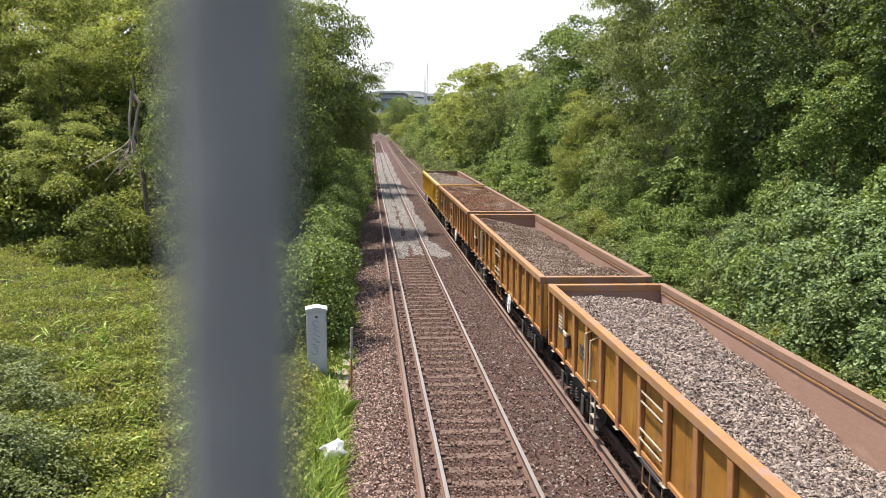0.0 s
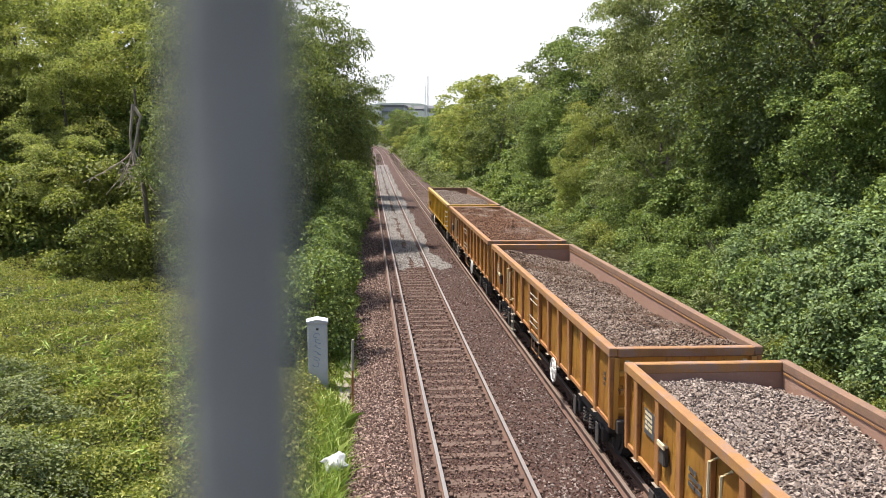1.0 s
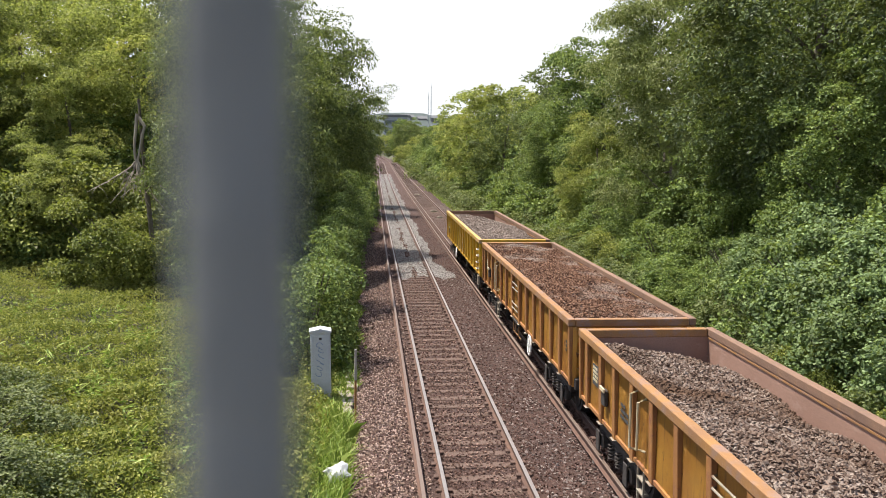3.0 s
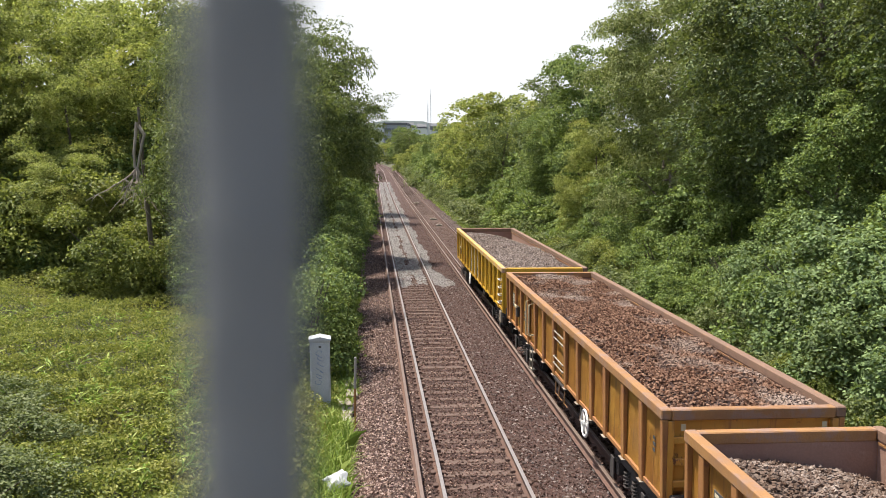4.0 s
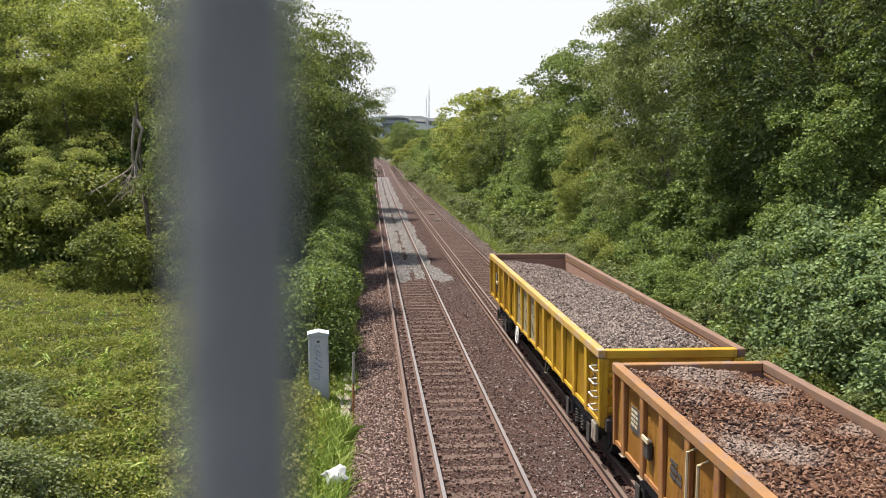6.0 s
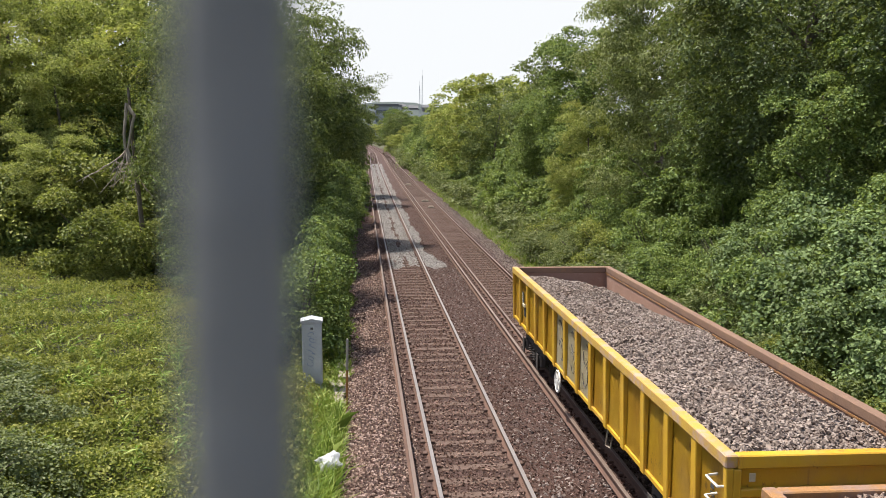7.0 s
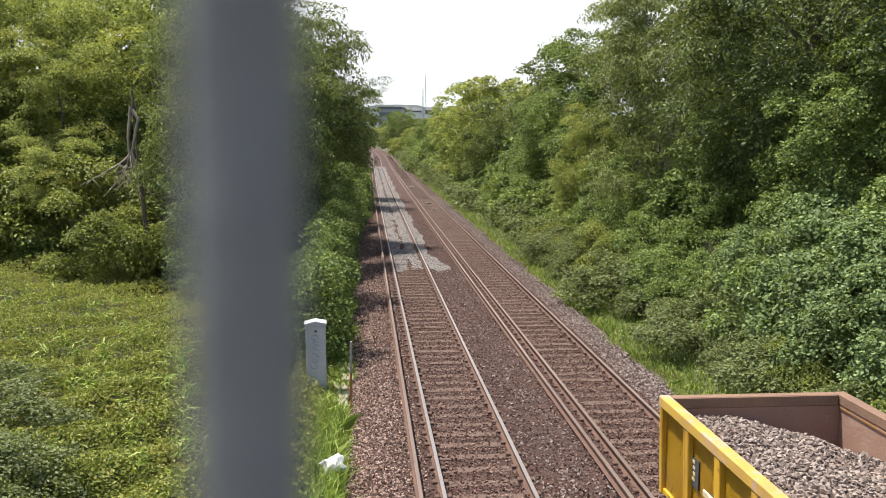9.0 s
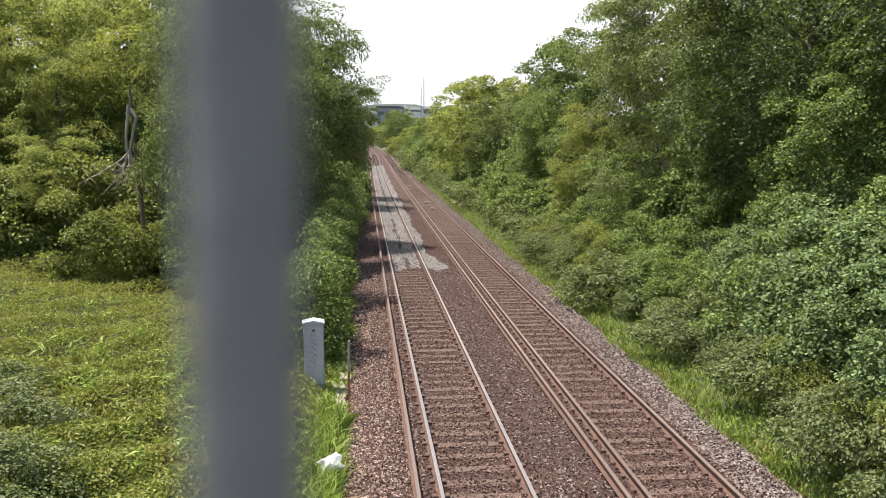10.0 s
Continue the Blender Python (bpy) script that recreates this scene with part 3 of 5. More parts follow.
def wagon(style, tagged_bays=()):
    """An open bogie ballast wagon, its middle at the origin, rails at z 0."""
    fresh = style == "fresh"
    paint, rib_mat, rim_mat = (M["yellow"], M["yellow"], M["yellow_rim"]) if fresh else (M["ochre"], M["rust_rib"], M["rim"])
    root = new("ballast_wagon")
    h = WL / 2
    xp, xr = WW / 2 - 0.10, WW / 2 - 0.012
    bottom = SILL
    # floor and centre sill
    part("floor", boxed(-xp + 0.02, xp - 0.02, -h + 0.1, h - 0.1, 0.98, 1.06), M["lining"], root)
    part("centre_sill", boxed(-0.2, 0.2, -h - 0.05, h + 0.05, 0.72, 0.98, bevel=0.02), M["under"], root)
    for s in (-1, 1):
        part("sole_bar", boxed(min(s * 0.95, s * 1.12), max(s * 0.95, s * 1.12), -h + 0.15, h - 0.15, 0.80, 0.98, bevel=0.015), M["under"], root)
    # rim: four hollow-section rails
    r = 0.15
    for s in (-1, 1):
        x0, x1 = sorted((s * (WW / 2), s * (WW / 2 - r)))
        part("rim", boxed(x0, x1, -h, h, TOP - 0.15, TOP, bevel=0.014), rim_mat if s < 0 else M["rim_worn"], root)
    for s in (-1, 1):
        y0, y1 = sorted((s * h, s * (h - r)))
        part("rim", boxed(-WW / 2 + r + 0.003, WW / 2 - r - 0.003, y0, y1, TOP - 0.165, TOP - 0.004, bevel=0.014), (M["yellow"] if s < 0 else M["rim_worn"]) if fresh else rim_mat, root)
    ribs = [h - q for q in (RIBS_FRESH if fresh else RIBS_WORN)][::-1]
    bays = len(ribs) - 1
    for s in (-1, 1):
        # side plates, bay by bay, each slightly dished
        for b in range(bays):
            y0, y1 = ribs[b] + 0.03, ribs[b + 1] - 0.03
            low = bottom + (0.0 if 1 <= b < bays - 1 else 0.02)
            bm = bmesh.new()
            n = 4
            grid = []
            for i in range(n + 1):
                for k in range(3):
                    u, w = i / n, k / 2
                    dish = 0.012 * math.sin(math.pi * u) * math.sin(math.pi * w) + 0.006 * math.sin(b * 1.7 + s)
                    grid.append(bm.verts.new((s * (xp - dish), y0 + (y1 - y0) * u, low + (TOP - 0.14 - low) * w)))
            for i in range(n):
                for k in range(2):
                    q = [grid[i * 3 + k], grid[(i + 1) * 3 + k], grid[(i + 1) * 3 + k + 1], grid[i * 3 + k + 1]]
                    bm.faces.new(q if s > 0 else q[::-1])
            bmesh.ops.solidify(bm, geom=bm.faces[:], thickness=0.008)
            part("side_plate", bm, M["tag"] if (s < 0 and b in tagged_bays) else paint, root, "plate covered in pale spray paint" if (s < 0 and b in tagged_bays) else "", smooth=False)
        # a long lower flange
        x0, x1 = sorted((s * (xp - 0.02), s * (xp + 0.035)))
        part("sill_flange", boxed(x0, x1, -h + 0.04, h - 0.04, bottom - 0.05, bottom + 0.02, bevel=0.006), rib_mat, root)
        # ribs
        for b in range(bays + 1):
            wdt = 0.085 if 0 < b < bays else 0.05
            yc = ribs[b]
            x0, x1 = sorted((s * (xp - 0.004), s * xr))
            bm = boxed(x0, x1, yc - wdt, yc + wdt, bottom - 0.07, TOP - 0.155, bevel=0.012)
            for v in bm.verts:
                if v.co.z < bottom and abs(v.co.x) > xp + 0.03:
                    v.co.x -= s * 0.035
            rb = part("rib", bm, rib_mat, root)
            if not fresh and 0 < b < bays:
                part("rib_foot", boxed(min(s * (xp - 0.02), s * xr), max(s * (xp - 0.02), s * xr), yc - wdt - 0.02, yc + wdt + 0.02, bottom - 0.080, bottom - 0.071), M["scuffed"], rb, "pale scuffed foot plate")
        # lining
        x0, x1 = sorted((s * (xp - 0.03), s * (xp - 0.018)))
        part("lining", boxed(x0, x1, -h + 0.14, h - 0.14, 1.06, TOP - 0.15), M["lining"], root, "rust-brown inner wall worn by stone")
        x0, x1 = sorted((s * (xp - 0.048), s * (xp - 0.03)))
        part("weld_strip", boxed(x0, x1, -h + 0.16, h - 0.16, TOP - 0.20, TOP - 0.17), M["rim"], root)
    # ends
    for s in (-1, 1):
        y0, y1 = sorted((s * (h - 0.10), s * (h - 0.112)))
        part("end_plate", boxed(-xp, xp, y0, y1, bottom + 0.02, TOP - 0.16), paint, root)
        y0, y1 = sorted((s * (h - 0.125), s * (h - 0.135)))
        part("lining", boxed(-xp + 0.03, xp - 0.03, y0, y1, 1.06, TOP - 0.165), M["lining"], root)
        for z in (1.18, 1.50, 1.82):
            y0, y1 = sorted((s * (h - 0.10), s * (h - 0.02)))
            part("end_rib", boxed(-xp + 0.02, xp - 0.02, y0, y1, z - 0.05, z + 0.05, bevel=0.012), paint, root)
        for q in (-1, 1):
            x0, x1 = sorted((q * xp, q * (xp - 0.10)))
            y0, y1 = sorted((s * (h - 0.10), s * (h - 0.005)))
            part("corner_post", boxed(x0, x1, y0, y1, bottom - 0.1, TOP - 0.17, bevel=0.01), paint, root)
            bm = boxed(q * (xp - 0.22) - 0.035, q * (xp - 0.22) + 0.035, s * h - 0.002 if s > 0 else -h - 0.006, s * h + 0.006 if s > 0 else -h + 0.002, TOP - 0.31, TOP - 0.21)
            part("warning_plate", bm, M["tag"], root, "small white warning plate")
        part("headstock", boxed(-1.2, 1.2, min(s * (h - 0.02), s * (h + 0.10)), max(s * (h - 0.02), s * (h + 0.10)), 0.80, 1.04, bevel=0.02), M["under"], root)
        bm = bmesh.new()
        box(bm, -0.11, 0.11, min(s * h, s * (h + 0.45)), max(s * h, s * (h + 0.45)), 0.78, 1.0, bevel=0.03)
        part("coupler", bm, M["under"], root)
        for q in (-0.42, 0.42):
            bm = tube(bmesh.new(), [(q, s * (h + 0.08), 0.9), (q, s * (h + 0.26), 0.80), (q * 0.8, s * (h + 0.38), 0.55), (q * 0.7, s * (h + 0.45), 0.62)], 0.025)
            part("brake_hose", bm, M["under"], root)
    wheels = []
    for y in (-h + 2.05, h - 2.05):
        wheels += bogie(root, y)
    # brake gear under the body
    part("air_tank", (lambda bm: (bmesh.ops.create_cone(bm, cap_ends=True, segments=14, radius1=0.19, radius2=0.19, depth=1.1, matrix=Matrix.Translation((-0.55, 0.4, 0.72)) @ Matrix.Rotation(math.pi / 2, 4, "X")), bm)[1])(bmesh.new()), M["under"], root)
    part("brake_rod", tube(bmesh.new(), [(-1.05, -2.2, 0.66), (-1.05, 2.6, 0.70)], 0.022), M["under"], root)
    handwheel(root, -WW / 2 - 0.02, (h - 5.96) if fresh else (h - 10.16), 0.76, 0.22 if fresh else 0.25)
    bm = tube(bmesh.new(), [(-1.22, h - 9.6, 0.93), (-1.26, h - 9.6, 0.62), (-1.26, h - 9.3, 0.56), (-1.22, h - 9.3, 0.93)], 0.018)
    part("brake_lever", bm, M["scuffed"], root, "pale bent brake lever")
    # foot ladders, grab bars, plates and hook boxes on the side that faces the other track
    xo = -WW / 2 - 0.03
    if fresh:
        for k in range(4):
            z = TOP - 0.38 - 0.24 * k
            y = -h + 0.08
            part("rung", tube(bmesh.new(), [(xp * -1, y + 0.36, z), (xo - 0.02, y + 0.34, z - 0.01), (xo - 0.02, y, z - 0.01), (-xp, y - 0.02, z)], 0.016), M["white"], root, "pale ladder rung")
        part("foot_step", boxed(-1.34, -1.28, -h + 0.12, -h + 0.42, 0.55, 0.9, bevel=0.01), M["scuffed"], root, "pale foot step")
        for k in range(5):
            z = TOP - 0.3 - 0.22 * k
            part("end_bracket", boxed(-xp - 0.02, -xp + 0.06, h - 0.02, h + 0.06, z - 0.05, z + 0.02, bevel=0.01), M["yellow"], root)
    else:
        y0, y1 = h - 8.05, h - 6.85
        for k, z in enumerate((1.90, 1.75, 1.33, 1.18)):
            part("rung", tube(bmesh.new(), [(-xp, y0 + 0.07, z), (xo + 0.06, y0 + 0.11, z), (xo + 0.06, y1 - 0.11, z), (-xp, y1 - 0.07, z)], 0.017), M["scuffed"], root, "pale foot bar")
        # two-step foot ladder and a bracket with hanging rods below the sill
        st = part("foot_ladder", boxed(-1.30, -1.27, h - 4.22, h - 4.19, 0.30, 0.92), M["scuffed"], root, "pale two-step foot ladder")
        part("ladder_stile", boxed(-1.30, -1.27, h - 3.92, h - 3.89, 0.30, 0.92), M["scuffed"], st)
        for z in (0.33, 0.55, 0.76):
            part("ladder_step", boxed(-1.31, -1.20, h - 4.20, h - 3.91, z - 0.012, z + 0.012), M["scuffed"], st)
        bk = part("brake_bracket", boxed(-1.30, -1.22, h - 8.1, h - 6.8, 0.80, 0.87, bevel=0.008), M["under"], root)
        for q in (7.0, 7.35, 7.9):
            part("hanging_rod", tube(bmesh.new(), [(-1.26, h - q, 0.82), (-1.27, h - q - 0.02, 0.5), (-1.22, h - q - 0.12, 0.44)], 0.016), M["rim"], bk)
        for y, z0, z1 in ((h - 3.72, 1.15, 2.02), (h - 4.10, 1.25, 1.98)):
            part("grab_bar", tube(bmesh.new(), [(-xp, y, z1 + 0.05), (xo, y, z1), (xo, y, z0), (-xp, y, z0 - 0.05)], 0.022), M["tag"], root, "pale vertical grab bar")
    # data panel, hook box, stencilled rows
    pl = part("data_panel", boxed(-xp - 0.012, -xp - 0.002, h - 1.34, h - 0.86, 1.42, 1.80), M["ink"], root, "dark data panel with pale writing")
    bars_of_writing(pl, -xp - 0.014, h - 0.90, 1.77, [(0.12, 0.16), (0.22, 0.08), (0.1, 0.1, 0.08), (0.16, 0.14)], M["tag"], 0.075)
    hb = part("hook_box", boxed(-xp - 0.09, -xp - 0.01, h - 2.0, h - 1.78, 1.28, 1.58, bevel=0.02), M["under"], root)
    part("hook_guard", boxed(-xp - 0.12, -xp - 0.085, h - 2.04, h - 1.76, 1.54, 1.62, bevel=0.01), M["tag"], hb)
    bars_of_writing(root, -xp - 0.006, h - 2.75, 1.60, [(0.14, 0.1), (0.3, 0.12), (0.22, 0.2)], M["ink"], 0.10)
    bars_of_writing(root, -xp - 0.006, -h + 0.62, 1.72, [(0.10,), (0.12,), (0.10,)], M["ink"], 0.09)
    if fresh:
        # looping outlines of spray paint; not readable
        for b in tagged_bays:
            yb = (ribs[b] + ribs[b + 1]) / 2
            rr = random.Random(b)
            for j in range(2):
                zc = 1.35 + 0.42 * j
                pts = [(-xp - 0.006, yb + 0.22 * math.cos(a * 0.42 + b) * (0.6 + 0.4 * rr.random()), zc + 0.20 * math.sin(a * 0.42 + 0.5 * b)) for a in range(13)]
                part("spray_line", tube(bmesh.new(), pts, 0.006, sides=4), M["ink"], root, "dark spray-painted loop")
    return root, wheels


def load_height(x, y, kind, h):
    """The heaped top of a load at x across and y along."""
    v = y / h
    far, near = np.clip((v - 0.78) / 0.22, 0, 1), np.clip((-v - 0.82) / 0.18, 0, 1)
    across = (x + 1.2) / 2.4
    u2 = (x / 1.2) ** 2
    wave = 0.035 * np.sin(y * 1.1 + kind) + 0.03 * np.sin(y * 2.3 + x * 2 + kind * 2) + 0.025 * np.cos(x * 4 + y * 1.7) + 0.02 * np.sin(x * 6 - y * 3.1)
    if kind == 0:      # level at the far end, slumped away from the farther wall towards the camera
        z = 2.20 - (0.12 + 0.55 * np.clip((0.85 - v) / 1.1, 0, 1)) * across - 0.06 * u2 - 0.20 * far
    elif kind == 1:    # the far end drawn down, the farther wall bare nearly all along
        z = 2.25 - (0.10 + 0.34 * np.clip((v + 0.95) / 0.7, 0, 1)) * across - 0.20 * far - 0.06 * u2
    elif kind == 2:    # filled nearly level
        z = 2.26 - 0.16 * across ** 2 - 0.05 * far
    else:              # heaped along the middle, corners drawn down
        z = 2.34 - 0.20 * u2 - (0.08 + 0.22 * across) * far - (0.05 + 0.32 * across) * near - (0.10 + 0.38 * np.clip((v - 0.05) / 0.65, 0, 1)) * across
    return z + wave


def load(kind, mat, label, seed):
    h = WL / 2 - 0.15
    rng = np.random.default_rng(seed)
    xs, ys = np.linspace(-1.2, 1.2, 25), np.linspace(-h, h, 120)
    X, Y = np.meshgrid(xs, ys)
    Z = load_height(X, Y, kind, h) - 0.03
    ny, nx = X.shape
    top = np.stack([X, Y, Z], -1).reshape(-1, 3)
    i = np.arange((ny - 1) * nx).reshape(ny - 1, nx)[:, :-1].ravel()
    F = np.stack([i, i + 1, i + nx + 1, i + nx], 1)
    low = top.copy()
    low[:, 2] = 1.065
    V = np.concatenate([top, low])
    n = len(top)
    ring = np.concatenate([np.arange(nx), np.arange(1, ny) * nx + nx - 1, (ny - 1) * nx + np.arange(nx - 2, -1, -1), np.arange(ny - 2, -1, -1) * nx])
    a, b = ring[:-1], ring[1:]
    F = np.concatenate([F, (F + n)[:, ::-1], np.stack([b, a, a + n, b + n], 1)])
    root = obj_of("ballast_load", np_mesh("ballast_load", V, F), M["bed"] if kind == 2 else mat)
    tagged(root, label, "ballast load", "loads in the wagons")
    N = 21000
    x, y = rng.uniform(-1.2, 1.2, N), rng.uniform(-h, h, N)
    pts = np.stack([x, y, load_height(x, y, kind, h) + rng.normal(0, 0.014, N)], 1)
    tagged(obj_of("loose_ballast", stones("loose_ballast", pts, 0.033, rng), mat, root), "loose angular stones heaped in the wagon", kind="stuff")
    return root


def build_train():
    """Four wagons; the last is the fresh yellow one. Returns things, wheels and the place of each behind the last."""
    out = []
    plans = [("fresh", (6, 7, 8), 3, M["load_grey"], "bright yellow steel ballast wagon with worn paint and pale spray-paint patches", "grey stone ballast heaped in the yellow wagon"),
             ("worn", (), 2, M["load_brown"], "ochre steel ballast wagon with rust-streaked ribs, filled to the rim", "brown stone ballast filled nearly level in an ochre wagon"),
             ("worn", (), 1, M["load_mixed"], "ochre steel ballast wagon with rust-streaked ribs, partly filled", "grey-brown stone ballast sloping down in an ochre wagon"),
             ("worn", (), 0, M["load_grey"], "ochre steel ballast wagon with scuffed rim and stencilled panels", "grey stone ballast heaped in an ochre wagon"),
             ]
    for i, (style, tags, kind, mat, label, lab2) in enumerate(plans):
        w, wheels = wagon(style, tags)
        tagged(w, label, "wagon", "wagons of the train")
        out.append((w, load(kind, mat, lab2, 20 + i), wheels, i * PITCH))
    return out


def motions():
    """The train rolls steadily towards and under the footbridge."""
    for thing, heap, wheels, ahead in TRAIN:
        rows = []
        for k in range(21):
            t = k * 0.5
            y = LAST_FAR_AT_8 + SPEED * (8 - t) - WL / 2 - ahead
            rows.append((t, pose(TRACK_R + float(bend(max(y, 0))), y, 0, 0, 0, -math.degrees(2 * BEND * max(y, 0)))))
        walk(thing, rows)
        walk(heap, rows)
        for w in wheels:
            y0 = w.matrix_basis.translation.y
            walk(w, [(k * 0.1, pose(0, y0, 0.42, math.degrees(SPEED * k * 0.1 / 0.42), 0, 0)) for k in range(101)])


# ---- plants ----
def trunk_mesh(seed, tall, r, limbs=6):
    rng = random.Random(seed)
    bm = bmesh.new()
    pts = [(0.12 * rng.uniform(-1, 1) * k, 0.12 * rng.uniform(-1, 1) * k, tall * k / 5) for k in range(6)]
    tube(bm, pts, r, r * 0.35, 8)
    for k in range(limbs):
        a = rng.uniform(0, math.tau)
        z = tall * rng.uniform(0.3, 0.75)
        ln = tall * rng.uniform(0.12, 0.22)
        p = [(0, 0, z)]
        for j in range(1, 4):
            p.append((math.cos(a + 0.2 * j) * ln * j / 3, math.sin(a + 0.2 * j) * ln * j / 3, z + ln * 0.7 * j / 3 + rng.uniform(-0.2, 0.2)))
        tube(bm, p, r * 0.4, r * 0.1, 5)
    me = bpy.data.meshes.new("trunk")
    bm.to_mesh(me)
    bm.free()
    me.materials.append(M["bark"])
    return me


def tree_kind(name, seed, tall, radii, centre, clumps, count, length, width, mat, **more):
    """One tree: an Empty at its foot that carries trunk and crown. Kept as a pattern that copies share."""
    root = new(name)
    obj_of("trunk", trunk_mesh(seed, tall * 0.8, 0.012 * tall + 0.05), None, root)
    c = obj_of("crown", crown_mesh(seed, radii, clumps, count, length, width, **more), mat, root)
    c.location = (0, 0, centre)
    return root


def bush_kind(name, seed, radii, clumps, count, length, width, mat, **more):
    root = new(name)
    rr = random.Random(seed)
    for k in range(5):
        a = rr.uniform(0, math.tau)
        part("stem", tube(bmesh.new(), [(0, 0, -0.2), (math.cos(a) * radii[0] * 0.3, math.sin(a) * radii[0] * 0.3, radii[2] * 0.6), (math.cos(a) * radii[0] * 0.7, math.sin(a) * radii[0] * 0.7, radii[2] * 1.1)], 0.03, 0.01, 5), M["bark"], root)
    c = obj_of("foliage", crown_mesh(seed, radii, clumps, count, length, width, low=-0.35, fill=0.2, **more), mat, root)
    c.location = (0, 0, radii[2] * 0.35)
    return root


def plant(pattern, used, x, y, turn, size, label, category, group, wide=1.0, sink=0.0):
    """Puts the pattern itself, or a copy, at x across from the line and y along it."""
    px = x + float(bend(y))
    m = pose(px, y, float(height(x, y)) - sink, 0, 0, turn)
    if pattern.name in used:
        ob = copy_thing(pattern, m)
    else:
        ob = pattern
        ob.matrix_basis = m
        used.add(pattern.name)
    ob.scale = (size * wide, size * wide, size)
    tagged(ob, label, category, group)
    return ob


def build_trees():
    used = set()
    rng = random.Random(11)
    # patterns: near and detailed, middle, far
    maple = tree_kind("maple_tree", 1, 12.5, (3.7, 3.7, 5.2), 7.5, 80, 46000, 0.135, 0.125, M["lf_maple"], clump_size=(0.16, 0.30), spray=0.36)
    dark = tree_kind("broadleaf_tree", 2, 13.5, (4.1, 4.1, 6.3), 7.3, 100, 50000, 0.125, 0.10, M["lf_shade"], clump_size=(0.15, 0.28), spray=0.36)
    willow = tree_kind("willow_tree", 3, 8.0, (2.9, 2.9, 7.4), 8.0, 120, 60000, 0.125, 0.064, M["lf_willow"], clump_size=(0.13, 0.24), droop=0.6, spray=0.26, tiered=0.3)
    lime = tree_kind("lime_green_tree", 4, 11.0, (3.6, 3.6, 5.0), 6.2, 70, 34000, 0.14, 0.10, M["lf_lime"], clump_size=(0.15, 0.30), spray=0.36)
    far_a = tree_kind("broadleaf_tree", 5, 12.5, (4.3, 4.3, 6.1), 6.4, 130, 20000, 0.25, 0.18, M["lf_maple"], clump_size=(0.12, 0.22), spray=0.40, per=12, reach=(0.74, 0.98))
    far_b = tree_kind("broadleaf_tree", 6, 11.5, (4.4, 4.4, 5.6), 5.9, 130, 18000, 0.25, 0.18, M["lf_lime"], clump_size=(0.12, 0.22), spray=0.40, per=12, reach=(0.74, 0.98))
    far_c = tree_kind("broadleaf_tree", 7, 12.0, (3.8, 3.8, 5.6), 6.4, 110, 16000, 0.25, 0.17, M["lf_dark"], clump_size=(0.13, 0.24), spray=0.40, per=12, reach=(0.70, 0.98))
    overhang = tree_kind("ash_tree", 8, 12.0, (2.9, 3.4, 5.6), 6.6, 80, 34000, 0.16, 0.075, M["lf_dark"], clump_size=(0.15, 0.28), droop=0.5, spray=0.40)
    L = {maple: "tall maple tree with broad mid-green leaves", dark: "tall dense broadleaf tree with dark green leaves, shade in their colour",
         willow: "tall slender tree with fine grey-green leaves", lime: "leafy tree with bright yellow-green crown",
         far_a: "rounded leafy tree farther along the line", far_b: "rounded yellow-green tree farther along the line",
         far_c: "dark green leafy tree farther along the line", overhang: "leafy tree with drooping branches over the trackside"}
    R = "trees on the bank beside the far track"
    G = "trees on the bank beside the near track"
    right = [(willow, 12.7, 38.5, 1.02, 1.0), (dark, 15.2, 30, 1.08, 1.0), (maple, 14.2, 34, 0.55, 1.0), (dark, 17.5, 22.5, 1.1, 1.0), (maple, 13.6, 25.5, 0.62, 1.0),
             (maple, 13.4, 52, 0.98, 0.95), (far_c, 17.0, 44, 1.05, 1.0), (maple, 12.3, 60, 0.72, 1.0), (far_c, 14.8, 69, 0.95, 0.9), (lime, 12.0, 47, 0.60, 0.9),
             # crown at y 94: lime leaves put its sunlit look into the colour
             (far_b, 13.2, 94, 1.0, 1.2), (far_c, 12.0, 82, 0.75, 1.0), (far_b, 12.0, 112, 0.80, 1.0), (far_c, 15.5, 106, 0.95, 1.0), (far_a, 12.0, 128, 0.78, 1.0), (far_b, 14.0, 142, 0.85, 1.0),
             (far_a, 12.0, 165, 0.72, 1.0), (far_c, 14.0, 190, 0.75, 1.0), (far_b, 12.0, 215, 0.66, 1.2), (far_a, 11.5, 178, 0.5, 1.2), (far_a, 10.5, 200, 0.45, 1.2), (far_b, 9.5, 232, 0.5, 1.3), (far_c, 10.0, 262, 1.0, 1.1), (far_a, 17.0, 280, 0.72, 1.3), (far_a, 11.0, 300, 1.1, 1.1), (far_c, 8.8, 340, 0.55, 1.5), (far_a, 14, 360, 0.7, 1.5), (far_b, 9.5, 395, 0.85, 1.3), (far_c, 14.5, 420, 0.95, 1.3), (far_a, 20, 415, 0.95, 1.3), (far_c, 7.6, 455, 0.95, 1.3), (far_b, 8.6, 248, 0.5, 1.3), (far_a, 21, 330, 0.8, 1.5), (far_c, 22, 55, 1.05, 1.0), (dark, 23, 36, 1.15, 1.0), (dark, 20.5, 29, 1.1, 1.0), (far_c, 25, 47, 1.2, 1.1), (far_c, 27, 38, 1.25, 1.1), (far_c, 19, 39, 1.1, 1.0)]
    for k, x, y, s, w in right:
        plant(k, used, x, y, rng.uniform(0, 360), s, L[k], "tree", R, w)
